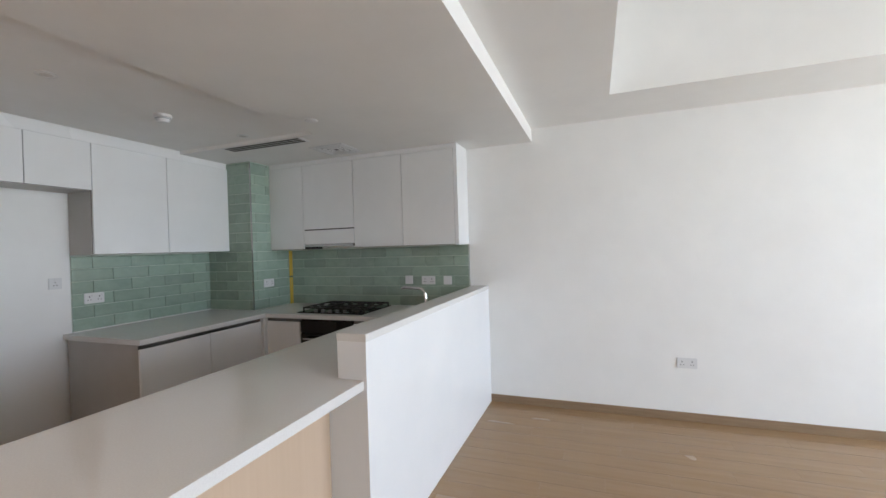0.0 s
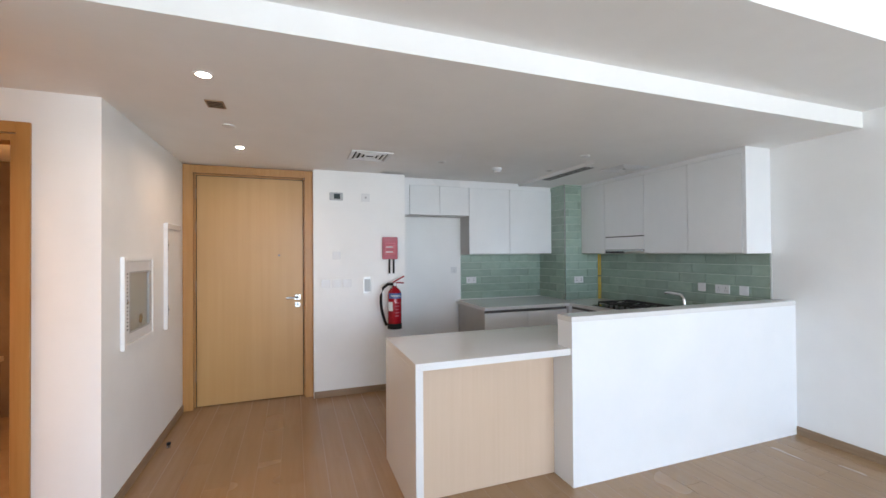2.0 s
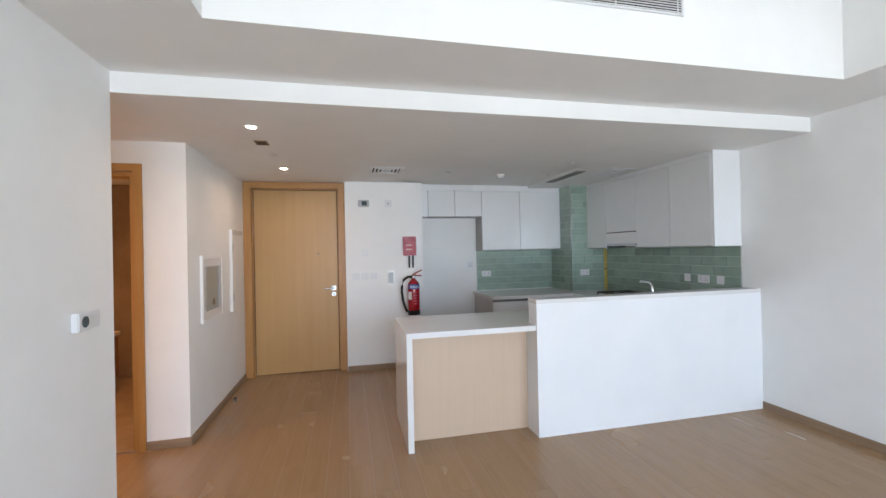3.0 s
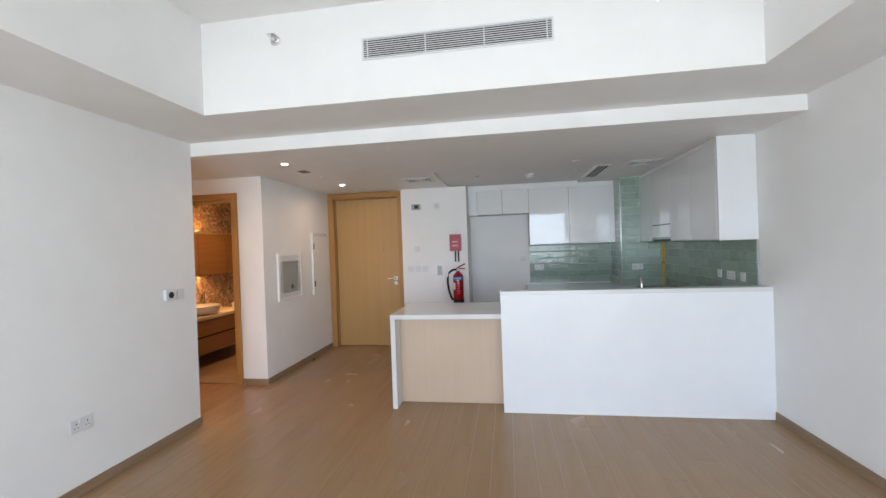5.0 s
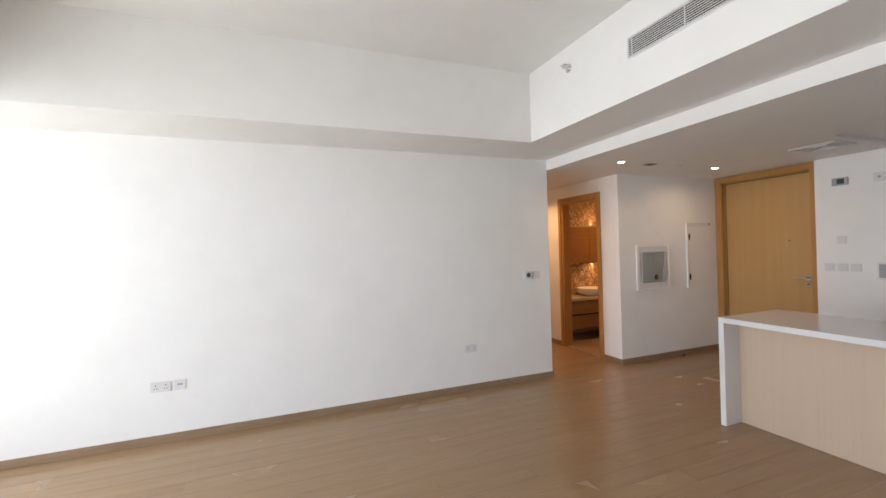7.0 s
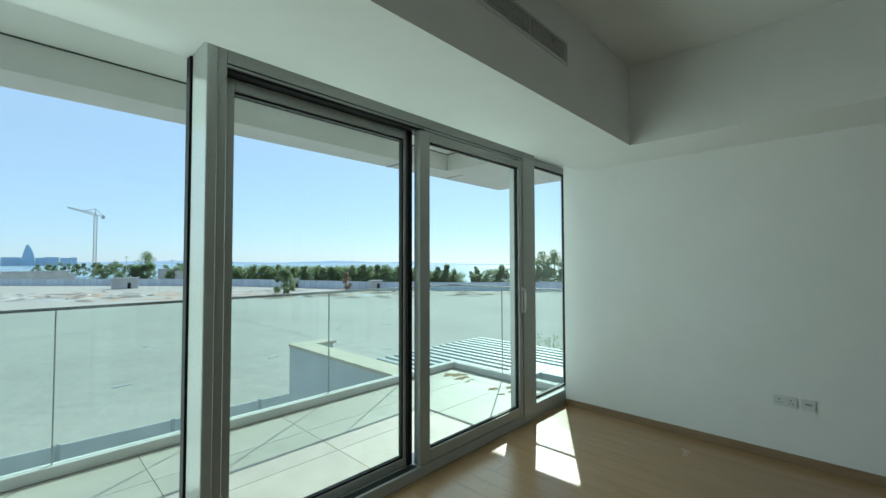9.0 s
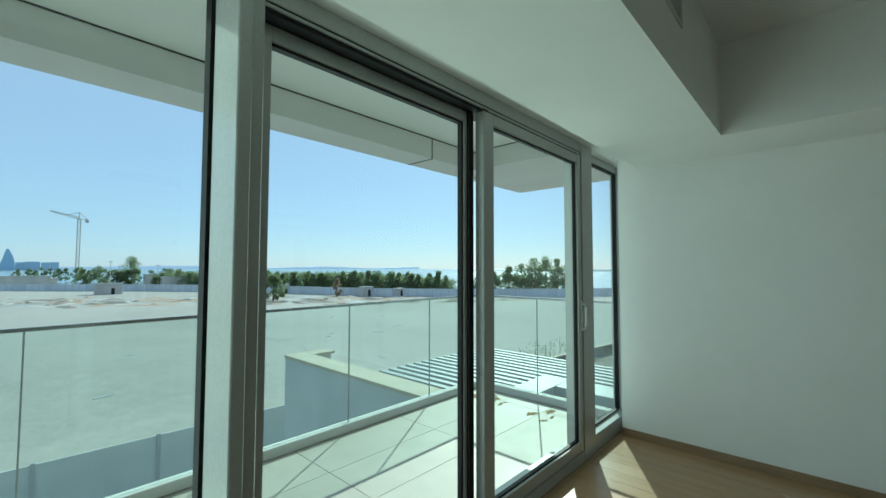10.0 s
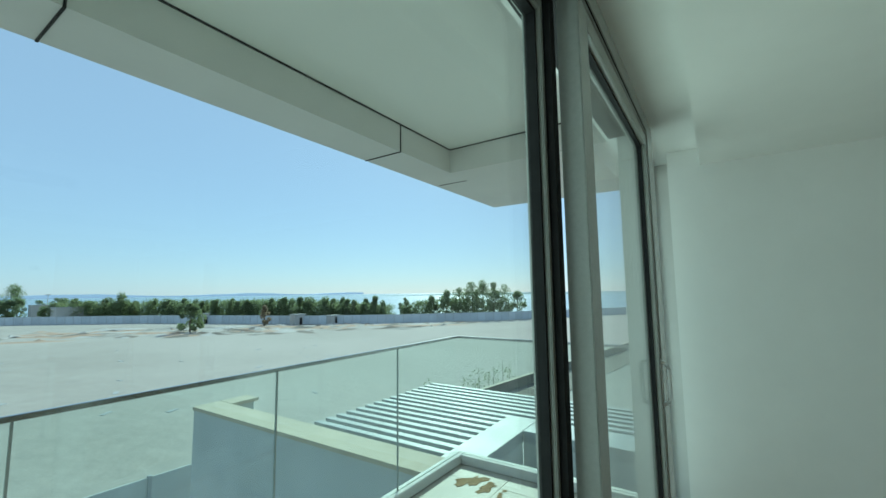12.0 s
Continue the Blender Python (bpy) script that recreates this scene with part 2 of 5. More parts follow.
M_HOARD = surface("grey_hoarding", (0.52, 0.55, 0.58, 1), (0.60, 0.63, 0.66, 1), 0.6, scale=(0.5, 0.5, 0.5), vary=0.07)
def foliage(name, a, b):
    m = surface(name, a, b, 0.7, scale=(0.4, 0.4, 0.4))
    t = m.node_tree
    p = t.nodes["Principled BSDF"]
    tl = t.nodes.new("ShaderNodeBsdfTranslucent")
    mx = t.nodes.new("ShaderNodeMixShader")
    mx.inputs[0].default_value = 0.75
    t.links.new(p.inputs["Base Color"].links[0].from_socket, tl.inputs[0])
    t.links.new(p.outputs[0], mx.inputs[1])
    t.links.new(tl.outputs[0], mx.inputs[2])
    t.links.new(mx.outputs[0], t.nodes["Material Output"].inputs[0])
    return m


M_LEAF = foliage("leaf", (0.2, 0.25, 0.125, 1), (0.28, 0.34, 0.18, 1))
M_DRYLEAF = foliage("dry_leaf", (0.34, 0.28, 0.19, 1), (0.42, 0.35, 0.25, 1))
M_BARK = surface("bark", (0.10, 0.08, 0.06, 1), (0.16, 0.13, 0.10, 1), 0.9)
# Skyline tones with the distance haze mixed into the base colour.
M_HAZE = surface("concrete_haze_tint", (0.52, 0.62, 0.72, 1), (0.58, 0.68, 0.77, 1), 0.7, scale=(0.02, 0.02, 0.02))
M_HAZEB = surface("blue_glass_haze_tint", (0.36, 0.5, 0.64, 1), (0.41, 0.55, 0.69, 1), 0.4, scale=(0.02, 0.02, 0.02))
# The hills emit pale blue to imitate distance haze.
M_HILL = glow("hills_haze_glow", (0.40, 0.46, 0.60, 1), 0.75)
M_SPIT = surface("far_shrubs", (0.17, 0.24, 0.26, 1), (0.21, 0.28, 0.3, 1), 0.9, scale=(0.05, 0.05, 0.05))
M_CRANE = surface("crane_paint", (0.42, 0.40, 0.36, 1), (0.52, 0.49, 0.43, 1), 0.6)
M_CONC = surface("site_concrete", (0.44, 0.42, 0.39, 1), (0.54, 0.52, 0.48, 1), 0.9, scale=(0.4, 0.4, 0.4), blotch=0.06)


# ---- mesh helpers ----
def box(bm, x0, x1, y0, y1, z0, z1):
    v = [bm.verts.new((x, y, z)) for x in (x0, x1) for y in (y0, y1) for z in (z0, z1)]
    for f in ((0, 1, 3, 2), (4, 6, 7, 5), (0, 4, 5, 1), (2, 3, 7, 6), (0, 2, 6, 4), (1, 5, 7, 3)):
        bm.faces.new([v[i] for i in f])
    return v


def boxes(*bs, bevel=0.0):
    bm = bmesh.new()
    for b in bs:
        box(bm, *b)
    bmesh.ops.recalc_face_normals(bm, faces=bm.faces)
    if bevel:
        bmesh.ops.bevel(bm, geom=list(bm.edges), offset=bevel, segments=2, affect="EDGES", clamp_overlap=True)
    return bm


def lathe(profile, seg=24, axis="Z", at=(0, 0, 0)):
    """Turns (radius, height) pairs round an axis."""
    bm = bmesh.new()
    rings = []
    for r, h in profile:
        ring = []
        for i in range(seg):
            a = 2 * math.pi * i / seg
            p = (r * math.cos(a), r * math.sin(a), h)
            p = {"Z": p, "Y": (p[0], p[2], p[1]), "X": (p[2], p[0], p[1])}[axis]
            ring.append(bm.verts.new((p[0] + at[0], p[1] + at[1], p[2] + at[2])))
        rings.append(ring)
    for a, b in zip(rings, rings[1:]):
        for i in range(seg):
            bm.faces.new((a[i], a[(i + 1) % seg], b[(i + 1) % seg], b[i]))
    bm.faces.new(rings[0])
    bm.faces.new(rings[-1])
    bmesh.ops.recalc_face_normals(bm, faces=bm.faces)
    return bm


def tube(points, r, seg=10):
    """A round bar along a polyline."""
    bm = bmesh.new()
    pts = [Vector(p) for p in points]
    rings = []
    for i, p in enumerate(pts):
        d = (pts[min(i + 1, len(pts) - 1)] - pts[max(i - 1, 0)]).normalized()
        u = d.cross(Vector((0, 0, 1)) if abs(d.z) < 0.9 else Vector((1, 0, 0))).normalized()
        w = d.cross(u)
        rr = r[i] if isinstance(r, (list, tuple)) else r
        rings.append([bm.verts.new(p + rr * (u * math.cos(2 * math.pi * k / seg) + w * math.sin(2 * math.pi * k / seg))) for k in range(seg)])
    for a, b in zip(rings, rings[1:]):
        for i in range(seg):
            bm.faces.new((a[i], a[(i + 1) % seg], b[(i + 1) % seg], b[i]))
    bm.faces.new(rings[0])
    bm.faces.new(rings[-1])
    bmesh.ops.recalc_face_normals(bm, faces=bm.faces)
    return bm


def mesh_of(name, bm, material):
    me = bpy.data.meshes.new(name)
    bm.to_mesh(me)
    bm.free()
    me.materials.append(material)
    return me


def smooth(ob, degrees=35):
    ob.data.shade_smooth()
    ob.data.set_sharp_from_angle(angle=radians(degrees))
    return ob


def part(name, bm, material, parent=None, label="", soft=False):
    ob = new(name, mesh_of(name, bm, material))
    if parent:
        ob.parent = parent
    if label:
        ob["label"] = label
    return smooth(ob) if soft else ob


def thing(name, label, category, at=(0, 0, 0), group="", turn=0):
    e = new(name)
    e.empty_display_size = 0.1
    e.matrix_basis = pose(*at, 0, 0, turn)
    return tagged(e, label, category, group)


def structure(name, bm, material, label="", category="", soft=False):
    return tagged(part(name, bm, material, soft=soft), label or name.replace("_", " "), category or name.split("_")[0], kind="structure")


def shared(name, me, parent, at, m=None):
    """A piece on a shared mesh."""
    ob = new(name, me)
    ob.parent = parent
    ob.matrix_basis = m if m is not None else Matrix.Translation(at)
    return ob


# ---- dimensions ----
W = 4.972           # east wall
SILL_Y = -5.76      # inner face of the window wall
LOW, BULK, TRAY = 2.43, 2.548, 3.207
PKT = 2.672         # curtain recess over the windows
TX0, TX1, TY0, TY1 = 0.665, 4.335, -4.80, -0.648

# ---- large structure ----
floor = structure("floor", boxes((-2.6, W, -6.06, 3.5, -0.25, -0.0007)), M_GROUT, "oak-look porcelain plank floor with thin joints", "floor")
structure("wall_west", boxes((-0.2, 0, SILL_Y, 0, 0, 3.4), (-0.3, -0.2, SILL_Y, -0.13, 0, 3.4)), M_WALL, "long smooth white-painted living room wall", "wall")
structure("wall_east", boxes((W, W + 0.2, -6.1, 3.5, 0, 3.4)), M_WALL, "smooth white-painted side wall", "wall")
structure("wall_hall", boxes((-0.12, 0, 1.068, 3.05, 0, LOW)), M_WALL, "white-painted entrance hall wall", "wall")
structure("wall_corridor_north", boxes((-2.6, -1.14, 1.068, 1.19, 0, LOW), (-0.35, -0.12, 1.068, 1.19, 0, LOW), (-1.14, -0.35, 1.068, 1.19, 2.19, LOW)),
          M_WALL, "white corridor wall with a bathroom doorway", "wall")
structure("wall_corridor_south", boxes((-2.6, -0.2, -0.12, 0, 0, LOW)), M_WALL, "white corridor wall", "wall")
structure("wall_corridor_end", boxes((-2.72, -2.6, -0.12, 1.19, 0, LOW)), M_WALL, "white wall closing the corridor", "wall")
structure("wall_entrance", boxes((0, 0.06, 2.93, 3.05, 0, LOW), (1.165, 1.222, 2.93, 3.05, 0, LOW), (0.06, 1.165, 2.93, 3.05, 2.375, LOW)),
          M_WALL, "white wall round the entrance door", "wall")
structure("wall_landing", boxes((-0.2, 1.3, 3.55, 3.65, 0, LOW)), M_WALL, "plain wall outside the entrance", "wall")
structure("wall_switches", boxes((1.222, 2.223, 2.787, 3.5, 0, LOW)), M_WALL, "white wall with switches beside the kitchen", "wall")
wall_kitchen = structure("wall_kitchen_north", boxes((2.223, W, 3.38, 3.5, 0, 2.52)), M_WALL, "white kitchen back wall", "wall")
column = structure("wall_kitchen_column", boxes((4.40, W, 2.775, 3.38, 0, LOW)), M_TGROUT, "boxed column clad in green tiles", "wall")
splash = structure("wall_splashback", boxes((W - 0.008, W, 0.63, 2.775, 0.9, 1.52)), M_TGROUT, "green tiled splashback above the worktop", "wall")
splash_n = structure("wall_splashback_north", boxes((3.15, 4.40, 3.372, 3.38, 0.9, 1.53)), M_TGROUT, "green tiled splashback behind the worktop", "wall")
# ceilings
structure("ceiling_low", boxes((-2.72, 1.95, 0, 3.65, LOW, 3.4), (1.95, 3.885, 0, 1.58, LOW, 3.4), (3.885, W, 0, 3.5, LOW, 3.4),
                               (1.95, 3.885, 1.58, 3.5, LOW + 0.03, 3.4)),
          M_CEIL, "lowered smooth ceiling over hall and kitchen with a shallow recess", "ceiling")
structure("ceiling_bulkhead", boxes((0, TX0, -5.56, 0, BULK, 3.4), (TX1, W, -5.56, 0, BULK, 3.4), (TX0, TX1, TY1, 0, BULK, 3.4),
                                    (TX0, TX1, -5.56, TY0, BULK, 3.4)), M_CEIL, "white bulkhead round a raised ceiling tray", "ceiling")
structure("ceiling_tray", boxes((TX0, TX1, TY0, TY1, TRAY, 3.4)), M_CEIL, "raised white ceiling tray", "ceiling")
structure("ceiling_pocket", boxes((0, W, -6.06, -5.56, PKT + 0.0005, 3.4), (-0.3, 0, -6.06, SILL_Y - 0.0005, PKT + 0.0005, 3.4)), M_CEIL, "curtain recess over the windows", "ceiling")
# bathroom shell
wall_mosaic = structure("wall_bathroom_west", boxes((-1.92, -1.80, 1.19, 3.4, 0, LOW)), M_MGROUT, "bathroom wall of warm stone mosaic", "wall")
structure("wall_bathroom_north", boxes((-1.92, -0.12, 3.3, 3.42, 0, LOW)), M_BFLOOR, "beige tiled bathroom wall", "wall")
structure("wall_bathroom_east", boxes((-0.135, -0.12, 1.19, 3.3, 0, LOW)), M_BFLOOR, "beige tiled bathroom wall", "wall")
structure("floor_bathroom", boxes((-1.80, -0.135, 1.19, 3.3, 0.0, 0.008)), M_BFLOOR, "beige bathroom floor tiles", "floor")
structure("trim_threshold", boxes((-1.14, -0.35, 1.06, 1.19, 0.0, 0.012), bevel=0.003), M_BFLOOR, "pale stone threshold under the bathroom door", "trim")


def baseboard(*b):
    structure("baseboard", boxes(b, bevel=0.003), M_SKIRT, "brown porcelain skirting tile along the wall", "baseboard")


SK = 0.07
baseboard(0, 0.012, SILL_Y, 0.0, 0, SK)
baseboard(-0.2, 0.012, 0.0, 0.012, 0, SK)
baseboard(-2.6, -0.2, 0.0, 0.012, 0, SK)
baseboard(W - 0.012, W, -5.72, 0.45, 0, SK)
baseboard(0, 0.012, 1.056, 2.86, 0, SK)
baseboard(-0.305, 0.0, 1.056, 1.068, 0, SK)
baseboard(-2.6, -1.205, 1.056, 1.068, 0, SK)
baseboard(1.225, 2.223, 2.775, 2.787, 0, SK)

# ---- kitchen ----
def door_panel(w, h, th=0.019):
    return boxes((0.0025, w - 0.0025, 0, th, 0.0025, h - 0.0025), bevel=0.0015)


def wall_cabinet(x0, x1, z0, z1, label):
    """A wall unit of the back run; its door faces south."""
    c = thing("wall_cabinet", label, "cabinet", (x0, 3.07, z0), "kitchen wall cabinets")
    # Body painted near-black so the gaps between doors look shaded.
    part("body", boxes((0.001, x1 - x0 - 0.001, 0.0215, 0.302, 0.002, z1 - z0)), M_DARK, c)
    part("side", boxes((-0.0005, 0.0008, 0.021, 0.302, 0.0, z1 - z0)), M_CARC, c)
    part("underside", boxes((0.0, x1 - x0, 0.022, 0.302, -0.001, 0.0015)), M_CARC, c)
    part("door", door_panel(x1 - x0, z1 - z0), M_GLOSS, c, "white gloss door")
    return c


wall_cabinet(2.36, 2.75, 2.005, 2.372, "small white gloss cabinet above the fridge recess")
wall_cabinet(2.75, 3.15, 2.005, 2.372, "small white gloss cabinet above the fridge recess")
wall_cabinet(3.15, 3.74, 1.515, 2.372, "tall white gloss wall cabinet with a plain door")
wall_cabinet(3.74, 4.393, 1.515, 2.372, "tall white gloss wall cabinet beside the tiled column")
structure("trim_cabinet_north", boxes((2.224, 2.357, 3.075, 3.38, 2.005, 2.372), (2.224, 4.398, 3.085, 3.38, 2.374, 2.4595)), M_WHITE,
          "white filler strip over the cabinets", "trim")


def side_cabinet(y0, y1, z0, z1, label, lower=0.0):
    """A wall unit of the east run; its door faces west."""
    c = thing("wall_cabinet", label, "cabinet", (4.655, y0, z0), "kitchen wall cabinets")
    # Near-black body again paints the shade of the door gaps.
    part("body", boxes((0.0215, 0.309, 0.001, y1 - y0 - 0.001, 0.002, z1 - z0)), M_DARK, c)
    part("underside", boxes((0.022, 0.309, 0.0, y1 - y0, -0.001, 0.0015)), M_CARC, c)
    part("door", boxes((0, 0.019, 0.0025, y1 - y0 - 0.0025, lower + 0.0025, z1 - z0 - 0.0025), bevel=0.0015), M_GLOSS, c, "white gloss door")
    return c


side_cabinet(0.66, 1.185, 1.512, 2.385, "white gloss wall cabinet with a plain door")
side_cabinet(1.185, 1.72, 1.512, 2.385, "white gloss wall cabinet with a plain door")
hood_unit = side_cabinet(1.72, 2.33, 1.555, 2.385, "white cabinet with a built-in cooker hood", 0.157)
side_cabinet(2.33, 2.77, 1.512, 2.385, "narrow white gloss wall cabinet in the corner")
part("hood_front", boxes((-0.002, 0.018, 0.004, 0.606, 0.004, 0.148), bevel=0.002), M_GLOSS, hood_unit)
part("hood_base", boxes((0.0, 0.30, 0.01, 0.60, -0.022, 0.002), bevel=0.003), M_STEEL, hood_unit, "steel extractor underside")
structure("trim_cabinet_end", boxes((4.657, W - 0.001, 0.628, 0.6585, 1.509, LOW - 0.001)), M_WHITE, "white end panel of the wall cabinets", "trim")
structure("trim_cabinet_east", boxes((4.662, W - 0.001, 0.6595, 2.774, 2.387, LOW - 0.001)), M_WHITE, "white filler strip over the cabinets", "trim")

# base units
bx = [3.10, 3.67, 4.23]
for a, b in zip(bx, bx[1:]):
    c = thing("base_cabinet", "pale base cabinet with a handleless door", "cabinet", (a, 2.52, 0.0), "kitchen base cabinets")
    part("body", boxes((0.001, b - a - 0.001, 0.021, 0.82, 0.10, 0.855)), M_CARC, c)
    part("door", boxes((0.0015, b - a - 0.0015, 0.0, 0.019, 0.10, 0.825), bevel=0.002), M_WHITE, c)
    part("plinth", boxes((0.001, b - a - 0.001, 0.06, 0.075, 0.0, 0.10)), M_CARC, c)
    part("grip_channel", boxes((0.001, b - a - 0.001, 0.012, 0.0205, 0.826, 0.855)), M_DSTEEL, c, "dark recessed grip channel")
by = [1.268, 1.515, 2.095, 2.49]
for a, b, kind in zip(by, by[1:], ("narrow", "oven", "corner")):
    if kind == "oven":
        c = thing("oven", "black glass built-in oven under the hob", "oven", (4.27, a, 0.0))
        part("body", boxes((0.021, 0.62, 0.001, b - a - 0.001, 0.12, 0.855)), M_DARK, c)
        part("front", boxes((0.0, 0.02, 0.004, b - a - 0.004, 0.14, 0.72), bevel=0.003), M_OVEN, c)
        part("control_panel", boxes((0.0, 0.02, 0.004, b - a - 0.004, 0.735, 0.845), bevel=0.003), M_OVEN, c)
        part("handle", boxes((-0.045, -0.03, 0.06, b - a - 0.06, 0.675, 0.69), (-0.03, 0.0, 0.08, 0.095, 0.676, 0.689),
                             (-0.03, 0.0, b - a - 0.095, b - a - 0.08, 0.676, 0.689)), M_STEEL, c, "steel bar handle")
    else:
        c = thing("base_cabinet", "pale base cabinet with a handleless door", "cabinet", (4.27, a, 0.0), "kitchen base cabinets")
        part("body", boxes((0.021, 0.69, 0.001, b - a - 0.001, 0.10, 0.855)), M_CARC, c)
        part("door", boxes((0.0, 0.019, 0.0015, b - a - 0.0015, 0.10, 0.825), bevel=0.002), M_WHITE, c)
        part("grip_channel", boxes((0.012, 0.0205, 0.001, b - a - 0.001, 0.826, 0.855)), M_DSTEEL, c, "dark recessed grip channel")

structure("trim_corner_post", boxes((4.2305, 4.289, 2.4905, 2.5405, 0.0, 0.855)), M_WHITE, "pale corner filler between the base cabinets", "trim")
worktop = boxes((3.085, 4.398, 2.49, 3.371, 0.862, 0.90), (4.40, W - 0.009, 2.49, 2.773, 0.862, 0.90), (4.25, W - 0.009, 1.2665, 2.489, 0.862, 0.90))
tagged(part("kitchen_worktop", worktop, M_QUARTZ), "pale grey-white quartz worktop in an L shape", "worktop")
sink = thing("sink", "steel undermount sink let into the worktop", "sink", (3.78, 0.78, 0.66))
part("bowl", boxes((0, 0.5, 0, 0.40, 0, 0.01), (0, 0.01, 0, 0.40, 0.01, 0.197), (0.49, 0.5, 0, 0.40, 0.01, 0.197), (0.01, 0.49, 0, 0.01, 0.01, 0.197),
                   (0.01, 0.49, 0.39, 0.40, 0.01, 0.197)), M_STEEL, sink)
tap = thing("kitchen_tap", "chrome swan-neck kitchen tap on the worktop", "tap", (4.02, 0.70, 0.90))
part("base", lathe([(0.027, 0), (0.027, 0.008), (0.022, 0.05), (0.020, 0.09)], 20), M_CHROME, tap, soft=True)
part("spout", tube([(0, 0, 0.08), (0, 0, 0.20), (0.002, 0.008, 0.24), (0.006, 0.025, 0.265), (0.012, 0.05, 0.275), (0.04, 0.20, 0.279),
                    (0.043, 0.22, 0.270)], 0.0115, 14), M_CHROME, tap, soft=True)
part("lever", tube([(0.02, 0, 0.06), (0.07, 0.01, 0.085)], 0.007, 8), M_CHROME, tap, soft=True)

hob = thing("gas_hob", "black gas hob with cast-iron pan supports", "hob", (4.30, 1.46, 0.901))
part("plate", boxes((0.03, 0.60, 0.0, 0.72, 0.0, 0.008), bevel=0.003), M_OVEN, hob)
for gx, gy, r in ((0.19, 0.15, 0.05), (0.46, 0.15, 0.036), (0.32, 0.36, 0.062), (0.19, 0.57, 0.036), (0.46, 0.57, 0.045)):
    b = part("burner", lathe([(r, 0.008), (r, 0.02), (r * 0.8, 0.026), (r * 0.78, 0.034), (0.004, 0.036)], 20, at=(gx, gy, 0)), M_IRON, hob, soft=True)
for k in range(3):
    y0 = 0.012 + k * 0.235
    g = [(0.10, 0.112, y0, y0 + 0.222, 0.034, 0.046), (0.56, 0.572, y0, y0 + 0.222, 0.034, 0.046), (0.112, 0.56, y0, y0 + 0.012, 0.034, 0.046),
         (0.112, 0.56, y0 + 0.21, y0 + 0.222, 0.034, 0.046)]
    g += [(0.112, 0.27, y0 + 0.105, y0 + 0.117, 0.037, 0.049), (0.39, 0.56, y0 + 0.105, y0 + 0.117, 0.037, 0.049)]
    g += [(x, x + 0.012, y0 + 0.012, y0 + 0.085, 0.037, 0.049) for x in (0.2, 0.32, 0.45)]
    g += [(x, x + 0.012, y0 + 0.138, y0 + 0.21, 0.037, 0.049) for x in (0.2, 0.32, 0.45)]
    g += [(x, x + 0.014, y, y + 0.014, 0.007, 0.034) for x in (0.10, 0.558) for y in (y0, y0 + 0.208)]
    part("pan_support", boxes(*g, bevel=0.002), M_IRON, hob)
for k in range(5):
    part("knob", lathe([(0.017, 0.008), (0.017, 0.03), (0.014, 0.034), (0.003, 0.035)], 16, at=(0.06, 0.2 + 0.08 * k, 0)), M_DSTEEL, hob, soft=True)

pipe = thing("gas_pipe", "pair of thin yellow gas pipes beside the tiled column", "pipe", (4.945, 2.755, 0.90))
for dx in (-0.018, 0.012):
    part("tube", tube([(dx, 0, 0), (dx, 0, 0.60)], 0.009, 12), M_YEL, pipe, soft=True)
part("clip", boxes((-0.031, 0.025, -0.011, 0.016, 0.3, 0.315), bevel=0.002), M_STEEL, pipe)

# ---- peninsula ----
def slab(xs, ys, z0, z1, skip):
    """One connected slab on a grid of lines, without the cells named in skip."""
    bm = bmesh.new()
    seen = {}

    def v(i, j, z):
        if (i, j, z) not in seen:
            seen[i, j, z] = bm.verts.new((xs[i], ys[j], z))
        return seen[i, j, z]

    cells = {(i, j) for i in range(len(xs) - 1) for j in range(len(ys) - 1)} - set(skip)
    for i, j in sorted(cells):
        ring = ((i, j), (i + 1, j), (i + 1, j + 1), (i, j + 1))
        bm.faces.new([v(a, b, z1) for a, b in ring])
        bm.faces.new([v(a, b, z0) for a, b in reversed(ring)])
        for k, side in enumerate(((i, j - 1), (i + 1, j), (i, j + 1), (i - 1, j))):
            if side not in cells:
                p, q = ring[k], ring[(k + 1) % 4]
                bm.faces.new((v(*p, z0), v(*q, z0), v(*q, z1), v(*p, z1)))
    return bm


pen = thing("breakfast_bar", "breakfast bar with a white quartz top and waterfall leg", "counter", (1.672, 0.465, 0.0))
part("top", slab((0, 1.0525, 2.108, 2.608, 3.29), (0, 0.1395, 0.315, 0.715, 0.80), 0.858, 0.90, ((1, 0), (2, 0), (3, 0), (2, 2))), M_QUARTZ, pen, "white quartz top")
part("leg", boxes((0, 0.045, 0, 0.80, 0.0, 0.8575), bevel=0.002), M_QUARTZ, pen, "white quartz waterfall leg")
part("panel", boxes((0.0455, 1.052, 0.19, 0.21, 0.003, 0.857)), M_OAKP, pen, "pale oak laminate panel")
part("carcass", boxes((0.0455, 1.052, 0.211, 0.78, 0.003, 0.857)), M_CARC, pen)
for a, b in ((2.727, 3.48), (3.481, 4.247)):
    c = thing("base_cabinet", "pale base cabinet behind the half wall", "cabinet", (a, 0.66, 0.0), "kitchen base cabinets")
    part("body", boxes((0.001, b - a - 0.001, 0.0, 0.565, 0.10, 0.62)), M_CARC, c)
    part("rail", boxes((0.001, b - a - 0.001, 0.54, 0.565, 0.6205, 0.857)), M_CARC, c)
    part("door", boxes((0.0015, b - a - 0.0015, 0.566, 0.585, 0.10, 0.825), bevel=0.002), M_WHITE, c)
structure("wall_half", boxes((2.725, W, 0.45, 0.601, 0, 1.072), (2.725, W, 0.601, 0.656, 0, 0.855)), M_WHITE, "white half-height wall screening the kitchen", "wall")
